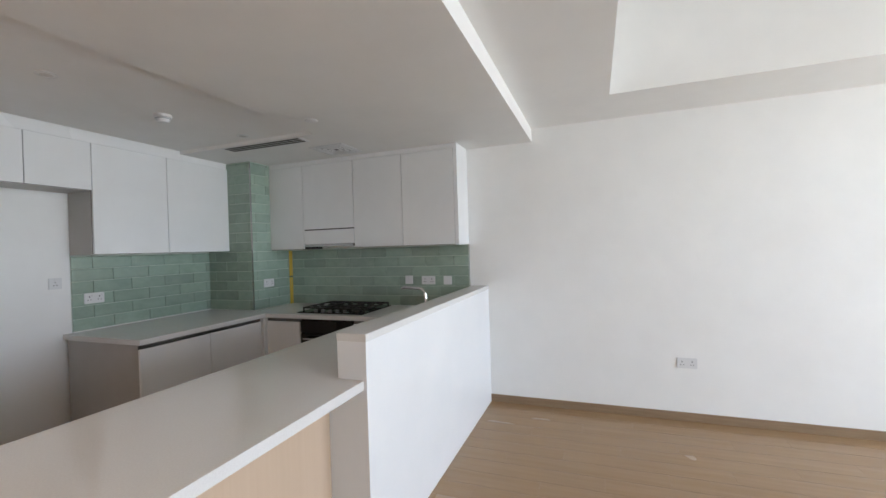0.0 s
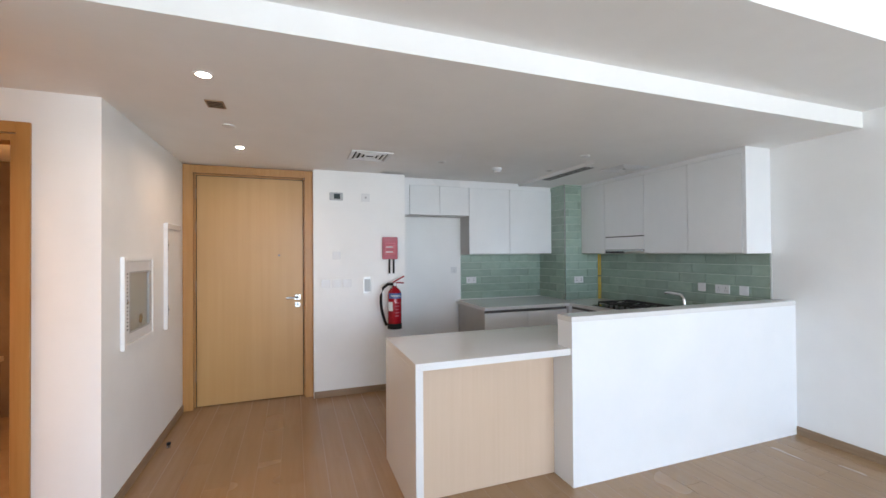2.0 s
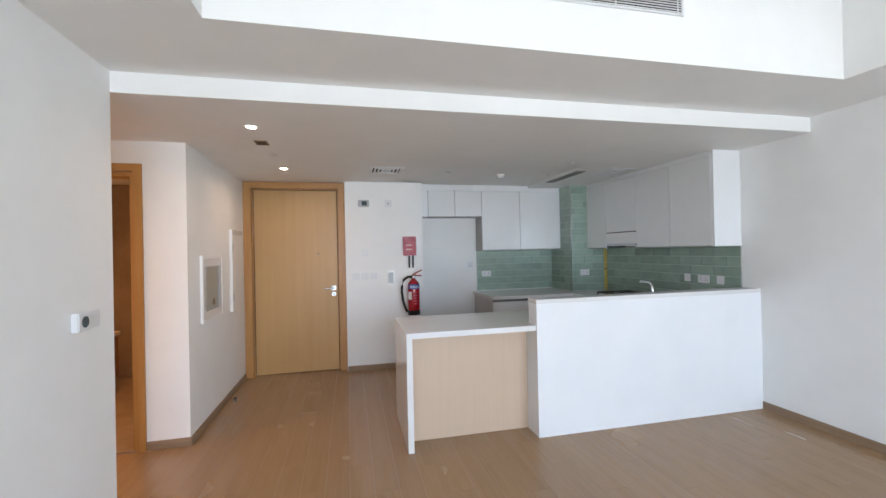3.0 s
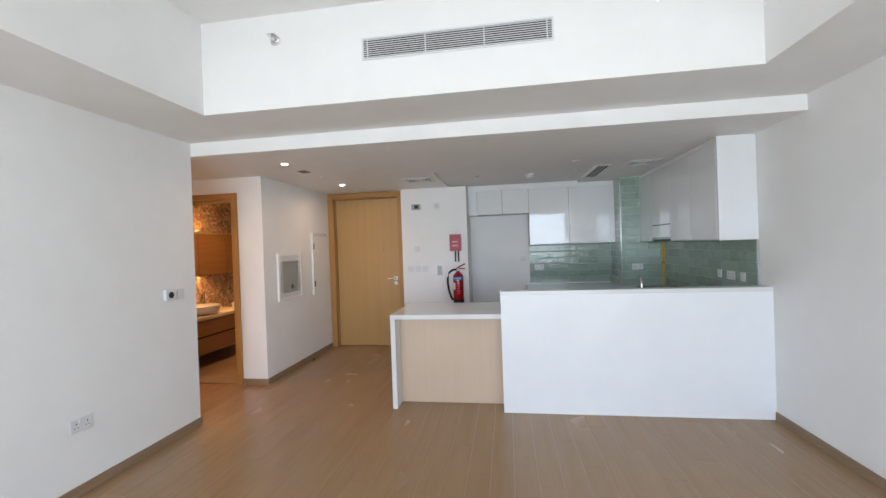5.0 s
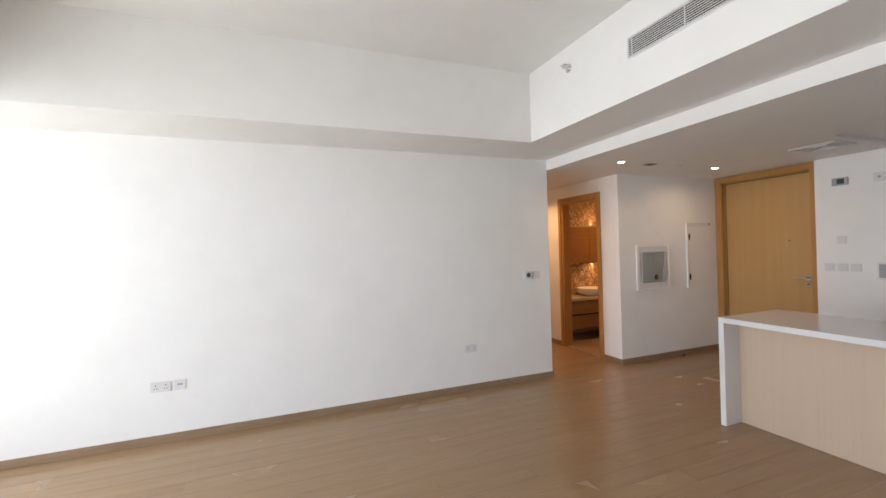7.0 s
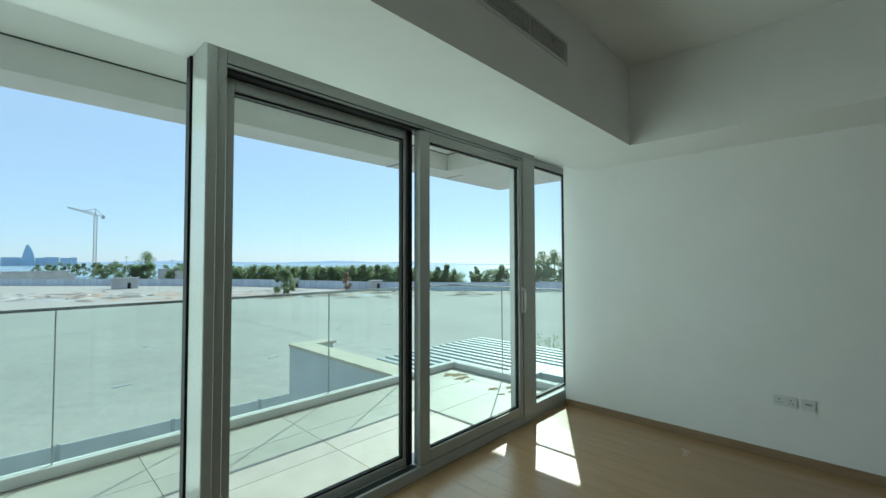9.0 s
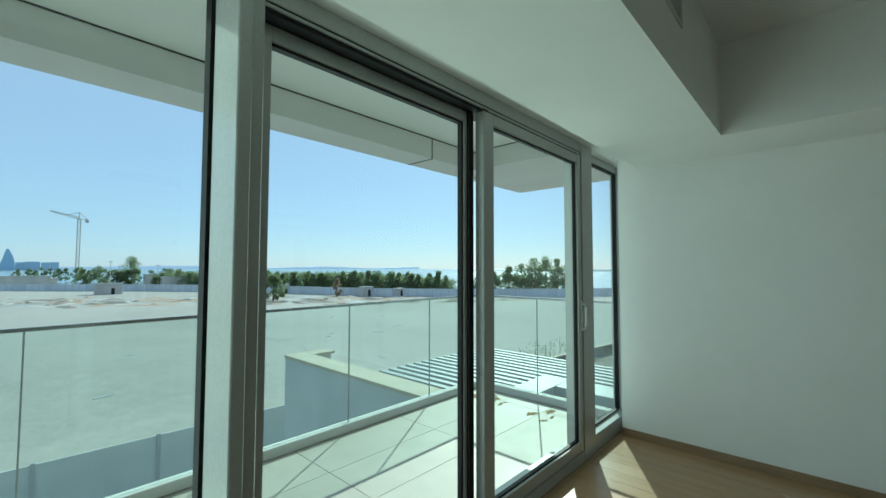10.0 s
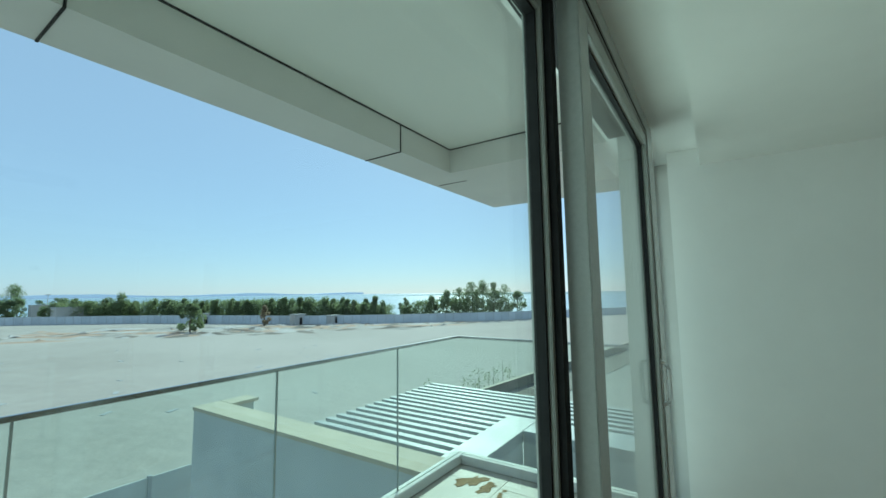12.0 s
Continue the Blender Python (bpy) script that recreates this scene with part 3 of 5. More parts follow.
structure("trim_half_wall_top", boxes((2.723, W, 0.448, 0.603, 1.0725, 1.108), bevel=0.002), M_QUARTZ, "white quartz capping on the half wall", "trim")

# ---- windows and sliding door ----
HEAD = 2.60


def frame_rect(x0, x1, z0, z1, y0, y1, s):
    """A rectangular frame of section s, standing in the plane of the facade."""
    return boxes((x0, x0 + s, y0, y1, z0, z1), (x1 - s, x1, y0, y1, z0, z1), (x0 + s, x1 - s, y0, y1, z0, z0 + s), (x0 + s, x1 - s, y0, y1, z1 - s, z1), bevel=0.003)


def gasket(x0, x1, z0, z1, y, s=0.02, d=0.012):
    return boxes((x0, x0 + s, y - d, y + d, z0, z1), (x1 - s, x1, y - d, y + d, z0, z1), (x0 + s, x1 - s, y - d, y + d, z0, z0 + s),
                 (x0 + s, x1 - s, y - d, y + d, z1 - s, z1))


def pane(name, x0, x1, z0, z1, y, mat, parent, th=0.006):
    g = part(name, boxes((x0, x1, y - th / 2, y + th / 2, z0, z1)), mat, parent)
    g.visible_shadow = False
    return g


def fixed_window(n, x0, x1, z0, z1, y0, y1, s, label, gs=0.02, gd=0.012):
    w = new(n)
    w.matrix_basis = pose((x0 + x1) / 2, y1, 0)
    tagged(w, label, "window", kind="structure")
    cx = (x0 + x1) / 2
    yy0, yy1 = y0 - y1, 0.0
    part("window_frame", frame_rect(x0 - cx, x1 - cx, z0, z1, yy0, yy1, s), M_ALU, w)
    part("gasket", gasket(x0 - cx + s, x1 - cx - s, z0 + s, z1 - s, (yy0 + yy1) / 2 + gd - 0.012, gs, gd), M_BLACK, w)
    pane("pane", x0 - cx + s + 0.004, x1 - cx - s - 0.004, z0 + s + 0.004, z1 - s - 0.004, (yy0 + yy1) / 2, M_GLASS, w)
    return w


fixed_window("window_1", 3.588, W, 0.0, 2.745, -6.14, -6.0, 0.006, "tall fixed window in a white frame with black gaskets", 0.02, 0.03)
fixed_window("window_2", -0.299, 0.62, 0.112, 2.632, -5.93, -5.875, 0.037, "narrow fixed window beside the wall in a white frame", 0.014, 0.02)


def post_profile():
    """An upright of stepped section: a proud inner face, a set-back jamb, and a deep return to the fixed pane."""
    bm = bmesh.new()
    ring = [(3.505, -6.14), (3.587, -6.14), (3.587, -6.0), (3.606, -5.998), (3.606, -5.770), (3.601, -5.765), (3.560, -5.765), (3.556, -5.769), (3.556, -5.790),
            (3.509, -5.790), (3.505, -5.794)]
    low, high = ([bm.verts.new((x, y, z)) for x, y in ring] for z in (0.0, PKT))
    bm.faces.new(low)
    bm.faces.new(high)
    for i in range(len(ring)):
        bm.faces.new((low[i], low[i - 1], high[i - 1], high[i]))
    bmesh.ops.recalc_face_normals(bm, faces=bm.faces)
    return bm


structure("trim_window_post", post_profile(), M_ALU, "white window post between pane and sliding door", "trim")
structure("trim_window_post_west", boxes((0.558, 0.783, -5.95, -5.79, 0, PKT), bevel=0.004), M_ALU, "white window post beside the narrow pane", "trim")
structure("trim_window_head", boxes((-0.299, 0.557, -5.93, -5.878, 2.6325, PKT)), M_ALU, "white panel over the narrow pane", "trim")
structure("trim_window_sill", boxes((-0.299, 0.557, -5.94, -5.80, 0, 0.14), bevel=0.003), M_ALU, "white sill block under the narrow pane", "trim")
structure("trim_sliding_head", boxes((0.784, 3.5045, -6.0, -5.79, 2.592, PKT), (0.784, 3.5045, -5.808, -5.796, 2.574, 2.588), bevel=0.002), M_ALU,
          "white head of the sliding door", "trim")
structure("trim_sliding_track", boxes((0.784, 3.5045, -6.0, -5.79, 0.0, 0.078), bevel=0.003), M_ALU, "white threshold track of the sliding door", "trim")
structure("trim_sliding_track_gap", boxes((2.175, 3.5045, -5.858, -5.81, 0.0785, 0.083), (0.784, 3.5045, -5.995, -5.8085, 2.5865, 2.5915),
                                          (0.784, 3.5045, -5.8085, -5.793, 2.588, 2.5918), (2.17, 3.5045, -5.880, -5.809, 2.556, 2.5865)),
          M_BLACK, "black running track", "trim")
structure("wall_window_head", boxes((-0.3, W, -6.1, -6.061, 2.75, 3.4)), M_WALL, "lintel over the windows", "wall")


def leaf(label, x0, x1, y, west, east, bottom, top, z1, th, e):
    """A door leaf: stile widths, rail heights and half its thickness and that of its gasket."""
    cx, z0 = (x0 + x1) / 2, 0.084
    d = thing("sliding_door_leaf", label, "door", (cx, y, z0), "sliding door leaves")
    h, a, b = z1 - z0, x0 - cx, x1 - cx
    part("frame", boxes((a, a + west, -th, th, 0, h), (b - east, b, -th, th, 0, h), (a + west, b - east, -th, th, 0, bottom),
                        (a + west, b - east, -th, th, h - top, h), bevel=0.003), M_ALU, d, "white powder-coated frame")
    g = 0.013
    part("gasket", boxes((a + west, a + west + g, -e, e, bottom, h - top), (b - east - 0.004, b - east, -0.012, 0.0, bottom, h - top),
                         (a + west + g, b - east - 0.004, -e, e, bottom, bottom + g), (a + west + g, b - east - 0.004, -e, e, h - top - g, h - top)),
         M_BLACK, d, "black rubber gasket")
    pane("pane", a + west + 0.004, b - east - 0.004, bottom + 0.004, h - top - 0.004, 0.0, M_GLASS, d)
    return d


l1 = leaf("white-framed sliding glass door leaf with a pull handle", 0.789, 2.158, -5.829, 0.056, 0.104, 0.084, 0.068, 2.562, 0.033, 0.013)
l2 = leaf("white-framed fixed glass door leaf on the outer track", 2.176, 3.5035, -5.912, 0.062, 0.068, 0.052, 0.09, 2.585, 0.028, 0.016)
part("edge_strip", boxes((-0.664, -0.622, 0.0285, 0.049, 0.0, 2.47)), M_BLACK, l2, "black brush seal")
part("end_cap", boxes((0.645, 0.69, -0.03, 0.036, 2.4785, 2.489)), M_BLACK, l1, "black plastic cap over the meeting stile")
part("handle", tube([(-0.682, 0.033, 1.222), (-0.682, 0.06, 1.212), (-0.682, 0.068, 1.185), (-0.682, 0.068, 1.035), (-0.682, 0.06, 1.008), (-0.682, 0.033, 0.998)], 0.011, 10),
     M_PLAST, l1, "white pull handle", soft=True)
part("handle_plate", boxes((-0.683, -0.657, 0.0335, 0.038, 0.99, 1.24), bevel=0.002), M_PLAST, l1)

# ---- entrance door ----
ed = thing("entrance_door", "closed oak-veneered entrance door with steel lever handle", "door", (0.108, 2.935, 0.008))
part("leaf", boxes((0.003, 1.009, 0, 0.045, 0, 2.319), bevel=0.002), M_OAK, ed, "oak veneer leaf")
part("handle_rose", boxes((0.925, 0.985, -0.008, -0.0005, 1.03, 1.085), bevel=0.003), M_STEEL, ed)
part("lever", tube([(0.955, -0.005, 1.058), (0.955, -0.05, 1.058), (0.945, -0.055, 1.058), (0.84, -0.055, 1.058)], 0.0095, 12), M_STEEL, ed, "steel lever handle", soft=True)
part("lock_rose", boxes((0.93, 0.98, -0.008, -0.0005, 0.955, 1.005), bevel=0.003), M_STEEL, ed)
part("keyhole", lathe([(0.011, -0.011), (0.011, -0.0085), (0.002, -0.0085)], 14, "Y", (0.955, 0, 0.98)), M_DSTEEL, ed)
part("peephole", lathe([(0.011, -0.006), (0.011, -0.0005), (0.002, -0.0005)], 14, "Y", (0.77, 0, 1.51)), M_DSTEEL, ed)
for z in (0.25, 1.15, 1.75, 2.08):
    part("hinge", lathe([(0.007, z), (0.007, z + 0.11)], 10, at=(-0.006, -0.003, 0)), M_SKIRT, ed, soft=True)
structure("trim_entrance_frame", boxes((0.002, 0.092, 2.862, 2.9295, 0, 2.424), (1.136, 1.221, 2.862, 2.9295, 0, 2.424), (0.092, 1.136, 2.862, 2.9295, 2.345, 2.424),
                                       (0.061, 0.103, 2.93, 3.04, 0, 2.345), (1.1245, 1.164, 2.93, 3.04, 0, 2.345), (0.103, 1.1245, 2.93, 3.04, 2.334, 2.374), bevel=0.003),
          M_OAKF, "oak frame of the entrance door", "trim")
# Near-black strips paint the shadow gap round the leaf.
structure("trim_frame_shadow", boxes((0.093, 1.135, 2.985, 2.995, 0, 2.33), (0.1033, 0.1105, 2.9385, 2.98, 0.005, 2.333), (1.1175, 1.1242, 2.9385, 2.98, 0.005, 2.333),
                                     (0.1105, 1.1175, 2.9385, 2.98, 2.328, 2.3338)), M_DARK, "dark rebate behind the door, with its shadow gap painted in", "trim")
stop = thing("door_stop", "small steel door stop on the floor by the wall", "door stop", (0.085, 2.05, 0.0))
part("base", lathe([(0.016, 0), (0.016, 0.008), (0.010, 0.012), (0.010, 0.022)], 14), M_STEEL, stop, soft=True)
part("buffer", lathe([(0.014, 0.022), (0.016, 0.028), (0.014, 0.040), (0.004, 0.042)], 14), M_BLACK, stop, soft=True)

# ---- bathroom doorway and what shows beyond ----
structure("trim_bathroom_frame", boxes((-1.20, -1.14, 1.05, 1.0675, 0, 2.25), (-0.37, -0.308, 1.05, 1.0675, 0, 2.25), (-1.14, -0.37, 1.05, 1.0675, 2.19, 2.25),
                                       (-1.1395, -1.10, 1.069, 1.19, 0, 2.189), (-0.40, -0.3505, 1.069, 1.19, 0, 2.189), (-1.10, -0.40, 1.069, 1.19, 2.15, 2.189), bevel=0.002),
          M_OAKF, "oak frame of the open bathroom doorway", "trim")
van = thing("vanity_unit", "floating wooden vanity unit with two drawers", "cabinet", (-1.80, 1.25, 0.20))
part("body", boxes((0.0, 0.50, 0.0, 1.47, 0.0, 0.45)), M_VANITY, van)
part("drawer", boxes((0.501, 0.519, 0.003, 1.467, 0.003, 0.215), bevel=0.002), M_VANITY, van)
part("drawer", boxes((0.501, 0.519, 0.003, 1.467, 0.235, 0.43), bevel=0.002), M_VANITY, van)
part("grip", boxes((0.5, 0.5215, 0.1, 1.37, 0.2155, 0.2345)), M_DARK, van)
part("top", boxes((0.0, 0.53, -0.02, 1.49, 0.4505, 0.49), bevel=0.003), M_COPING, van, "beige stone top")
basin = thing("wash_basin", "white oval vessel basin on the vanity top", "basin", (-1.52, 1.93, 0.6905))
part("bowl", lathe([(0.15, 0), (0.20, 0.02), (0.23, 0.06), (0.24, 0.125), (0.228, 0.128), (0.21, 0.06), (0.15, 0.025), (0.01, 0.02)], 28), M_CERAM, basin, soft=True)
bt = thing("basin_tap", "tall chrome basin tap", "tap", (-1.75, 2.24, 0.6905))
part("stem", tube([(0, 0, 0), (0, 0, 0.26), (0.02, 0, 0.285), (0.14, 0, 0.285), (0.14, 0, 0.265)], 0.014, 12), M_CHROME, bt, soft=True)
mc = thing("mirror_cabinet", "wooden wall cabinet lit from above and below", "cabinet", (-1.80, 1.45, 1.23))
part("body", boxes((0.002, 0.14, 0, 1.75, 0, 0.62)), M_VANITY, mc)
for k in range(3):
    part("door", boxes((0.141, 0.158, 0.003 + k * 0.583, 0.58 + k * 0.583, 0.002, 0.618), bevel=0.002), M_VANITY, mc)
wc = thing("toilet", "white ceramic toilet against the bathroom wall", "toilet", (-0.14, 1.95, 0.0))
part("bowl", boxes((-0.52, -0.18, -0.16, 0.16, 0.02, 0.38), bevel=0.05), M_CERAM, wc, soft=True)
part("seat", boxes((-0.53, -0.18, -0.18, 0.18, 0.385, 0.425), bevel=0.015), M_CERAM, wc, soft=True)
part("cistern", boxes((-0.18, -0.002, -0.19, 0.19, 0.3, 0.82), bevel=0.02), M_CERAM, wc, soft=True)
bbin = thing("paper_holder", "small white accessory on the vanity top", "accessory", (-1.40, 2.45, 0.6905))
part("cup", lathe([(0.035, 0), (0.035, 0.1), (0.03, 0.1), (0.03, 0.01)], 16), M_CERAM, bbin, soft=True)

# ---- balcony ----
BZ = -0.02
balcony = structure("floor_balcony", boxes((-0.48, W + 3, -7.9, -6.1, -0.32, BZ - 0.01), (-0.48, -0.32, -6.1, -3.0, -0.32, BZ - 0.01)), M_BGROUT, "balcony slab with large beige tiles", "floor")
structure("trim_balcony_kerb", boxes((-0.47, W + 3, -7.874, -7.774, BZ, 0.065), (-0.47, -0.365, -7.774, -3.0, BZ, 0.065), bevel=0.006), M_RENDERW, "white kerb under the glass balustrade", "trim")
structure("wall_facade_west", boxes((-0.32, -0.3, -5.95, -0.13, -0.3, 3.4)), M_RENDERW, "outer face of the building", "wall")
structure("wall_facade_sill", boxes((-0.32, W + 3, -6.1, -6.0605, -0.3, -0.01)), M_RENDERW, "outer face under the windows", "wall")
structure("wall_facade_east", boxes((W + 0.2, W + 3, -6.1, -5.9, 0, 3.4)), M_RENDERW, "outer face of the building", "wall")
structure("ceiling_balcony", boxes((-2.156, W + 3, -8.219, -6.101, 3.20, 3.7), (-2.156, -0.325, -6.1, -3.0, 3.20, 3.7)), M_SOFFIT, "pale balcony soffit", "ceiling")
fas = structure("trim_fascia", boxes((-0.268, W + 3, -8.219, -7.79, 2.943, 3.187), (-2.156, -0.268, -8.219, -3.0, 2.943, 3.187)), M_RENDERW, "white fascia beam round the balcony soffit", "trim")
JT = [(x, x + 0.012, -7.7905, -7.785, 2.943, 3.187) for x in (0.547, 2.824)] + [(x, x + 0.012, -8.219, -7.787, 2.937, 2.9425) for x in (0.547, 2.824)]
# The two long strips below the soffit paint its shadow gap dark.
structure("trim_fascia_joint", boxes(*JT, (-0.62, -0.612, -8.16, -7.79, 2.937, 2.9425), (-0.268, W + 3, -7.7895, -7.782, 3.188, 3.1995),
                                     (-0.2675, -0.26, -7.78, -3.0, 3.188, 3.1995)),
          M_DARK, "dark joints between the fascia panels and a painted shadow gap above", "trim")
bl = thing("balcony_light", "white cylinder light under the balcony soffit", "light", (2.253, -6.795, 3.20))
part("body", lathe([(0.052, 0), (0.052, -0.165), (0.046, -0.167), (0.042, -0.155), (0.002, -0.153)], 24), M_PLAST, bl, soft=True)
part("lens", lathe([(0.03, -0.158), (0.026, -0.164), (0.003, -0.165)], 18), M_CERAM, bl, soft=True)

rail = thing("glass_balustrade", "frameless glass balustrade with a slim steel top rail", "balustrade", (-0.415, -7.824, 0.065))
GH = 1.146
xs = [0.0, 0.968, 2.123, 3.28, 4.43, 5.6, 6.8]
for a, b in zip(xs, xs[1:]):
    part("panel", boxes((a + 0.005, b - 0.005, -0.007, 0.007, 0.0, GH)), M_RGLASS, rail)
    part("panel_edge", boxes((b - 0.0045, b + 0.0045, -0.006, 0.006, 0.0, GH)), M_LOUVRE, rail, "pale sealed joint")
ys = [0.0, 0.914, 2.07, 3.3]
for a, b in zip(ys, ys[1:]):
    part("panel", boxes((-0.007, 0.007, a + 0.012, b - 0.005, 0.0, GH)), M_RGLASS, rail)
    part("panel_edge", boxes((-0.006, 0.006, b - 0.0045, b + 0.0045, 0.0, GH)), M_LOUVRE, rail, "pale sealed joint")
part("top_rail", boxes((-0.014, 6.8, -0.014, 0.014, GH + 0.001, GH + 0.024), bevel=0.004), M_STEEL, rail, "steel top rail")
part("top_rail", boxes((-0.014, 0.014, 0.015, 3.3, GH + 0.001, GH + 0.024), bevel=0.004), M_STEEL, rail, "steel top rail")

# ---- lower roof with pergola ----
roof = thing("podium_roof", "lower roof with a rendered parapet and coping", "building", (-2.4, -17.3, -7.0))
part("wall", boxes((-0.35, 0.0, 0.0, 8.6, 0.0, 5.66)), M_PARAPET, roof)
part("wall", boxes((-1.45, -0.351, 0.0, 0.4, 0.0, 5.66)), M_PARAPET, roof)
part("coping", boxes((-0.70, 0.03, -0.03, 8.6, 5.661, 5.75), bevel=0.01), M_COPING, roof, "sand-coloured coping")
part("coping", boxes((-1.5, -0.701, -0.03, 0.55, 5.661, 5.75), bevel=0.01), M_COPING, roof, "sand-coloured coping")
part("deck", boxes((-14.0, -0.36, 3.5, 9.5, 2.4, 2.6)), M_CONC, roof)
# A flat slab painted near-black for the shade of a recess.
part("window_recess", boxes((-0.01, 0.012, 2.2, 3.6, 1.7, 3.2)), M_DARK, roof)
perg = thing("pergola", "white louvred pergola over the lower terrace", "pergola", (-3.1, -13.75, -1.42))
for k in range(16):
    part("louvre", boxes((-0.34 * k - 0.17, -0.34 * k, 0.0, 3.75 if k < 9 else 8.6, -0.06, 0.08), bevel=0.006), M_LOUVRE, perg)
part("beam", boxes((-3.05, 0.4, 3.76, 4.5, -0.14, 0.10), bevel=0.01), M_LOUVRE, perg)
part("beam", boxes((-3.05, -2.25, 4.501, 8.6, -0.14, 0.10), bevel=0.01), M_LOUVRE, perg)
part("beam", boxes((-5.75, -5.45, -0.1, 8.6, -0.3, -0.065), bevel=0.01), M_LOUVRE, perg)
part("frame_side", boxes((-0.6, 0.3, 4.501, 5.9, -0.3, 0.08), bevel=0.01), M_LOUVRE, perg)
part("void_wall", boxes((-2.25, -0.6, 4.3, 4.49, -3.0, -0.145)), M_PARAPET, perg)
part("void_wall", boxes((-2.45, -2.27, 4.5, 8.6, -3.0, -0.145)), M_PARAPET, perg)

# ---- ground and distance ----
GZ = -7.0
SHORE = ((-4000, 420), (-420, 25), (-210, -52), (-150, -88), (-118, -115), (-99, -165), (-66, -235), (-12, -305), (200, -540), (4000, -1500), (4000, 1200), (-4000, 1200))
bm = bmesh.new()
lo = [bm.verts.new((x, y, GZ - 2)) for x, y in SHORE]
hi = [bm.verts.new((x, y, GZ)) for x, y in SHORE]
for i in range(len(SHORE)):
    j = (i + 1) % len(SHORE)
    bm.faces.new((lo[i], lo[j], hi[j], hi[i]))
bm.faces.new(hi)
bmesh.ops.recalc_face_normals(bm, faces=bm.faces)
structure("ground", bm, M_SAND, "flat sandy building plot reaching the shore", "ground")
bm = bmesh.new()
box(bm, -4900, 4900, -4900, 1000, GZ - 3, GZ - 0.6)
structure("water", bm, M_SEA, "calm pale blue sea", "water")
rng = random.Random(4)


def lump(r, h, seed, seg=18, rings=5):
    rr = random.Random(seed)
    bm = bmesh.new()
    prev = None
    top = bm.verts.new((0, 0, h))
    for i in range(rings):
        f = (i + 1) / rings
        ring = [bm.verts.new((r * f * math.cos(2 * math.pi * k / seg) * rr.uniform(0.8, 1.15), r * f * math.sin(2 * math.pi * k / seg) * rr.uniform(0.8, 1.15),
                              h * (1 - f) ** 1.2 * rr.uniform(0.7, 1.2) if i < rings - 1 else -0.05)) for k in range(seg)]
        for k in range(seg):
            bm.faces.new((top, ring[k], ring[(k + 1) % seg]) if prev is None else (prev[k], ring[k], ring[(k + 1) % seg], prev[(k + 1) % seg]))
        prev = ring
    bm.faces.new(prev)
    bmesh.ops.recalc_face_normals(bm, faces=bm.faces)
    return bm


for k in range(240):
    f = rng.random()
    x, y = -95 + 100 * f + rng.uniform(-12, 12), -72 - 85 * f + rng.uniform(-12, 14)
    o = tagged(part("spoil_heap", lump(rng.uniform(0.6, 2.6), rng.uniform(0.12, 0.5), k, 14, 4), (M_SPOIL, M_CONC, M_SAND, M_SOILSHADE)[k % 4], soft=True),
               ("low heap of orange sand on the plot", "low heap of pale concrete rubble on the plot", "low heap of grey sand on the plot", "low heap of dark soil on the plot")[k % 4], "heap", "spoil heaps")
    o.matrix_basis = pose(x, y, GZ, 0, 0, rng.uniform(0, 180)) @ Matrix.Diagonal((rng.uniform(1, 3.0), rng.uniform(0.6, 1), 1, 1))
for k in range(120):
    o = tagged(part("debris_board", boxes((-0.42, 0.42, -0.16, 0.16, 0, 0.04)), M_LOUVRE), "pale board lying on the sand", "debris", "debris boards")
    o.matrix_basis = pose(*((rng.uniform(-60, 30), rng.uniform(-90, -30)) if k % 3 == 0 else (lambda f: (-88 + 80 * f + rng.uniform(-9, 9), -75 - 70 * f + rng.uniform(-9, 9)))(rng.random())), GZ, 0, 0, rng.uniform(0, 180)) @ Matrix.Diagonal((rng.uniform(.5, 1.6), rng.uniform(.5, 1.5), 1, 1))


# wide, very low spreads of disturbed soil along the far side of the plot
for k in range(34):
    f = rng.random()
    o = tagged(part("soil_patch", lump(rng.uniform(3.0, 7.0), rng.uniform(0.06, 0.16), 900 + k, 20, 4), (M_SPOIL, M_SOILSHADE, M_SPOIL, M_CONC)[k % 4], soft=True),
               ("flat spread of orange sand on the plot", "flat spread of dark soil on the plot", "flat spread of orange sand on the plot",
                "flat spread of pale rubble on the plot")[k % 4], "soil", "soil patches")
    o.matrix_basis = pose(-92 + 96 * f + rng.uniform(-8, 8), -70 - 88 * f + rng.uniform(-10, 12), GZ, 0, 0, rng.uniform(-55, -25)) @ Matrix.Diagonal((rng.uniform(1.2, 3.0), rng.uniform(0.4, 0.8), 1, 1))


def hoarding(name, label, x0, y0, x1, y1, h, n, mat):
    d = Vector((x1 - x0, y1 - y0, 0))
    a = math.degrees(math.atan2(d.y, d.x))
    f = thing(name, label, "fence", (x0, y0, GZ), turn=a)
    s = d.length / n
    pm = mesh_of("panel", boxes((0.01, s - 0.01, -0.03, 0.03, 0, h)), mat)
    qm = mesh_of("post", boxes((-0.06, 0.06, -0.08, 0.08, 0, h + 0.06)), M_LOUVRE)
    for k in range(n):
        shared("panel", pm, f, (s * k, 0, 0))
        shared("post", qm, f, (s * k, 0, 0))
    return f


FENCE = ((100, -335), (40, -272), (-4, -221), (-34, -187), (-55, -158), (-66, -130), (-75, -104), (-89, -84), (-115, -60), (-160, -34))
for (xa, ya), (xb, yb) in zip(FENCE, FENCE[1:]):
    hoarding("site_fence", "long grey panel fence along the far edge of the plot", xa, ya, xb, yb, 2.5, max(3, round(math.hypot(xb - xa, yb - ya) / 2.5)), M_HOARD)
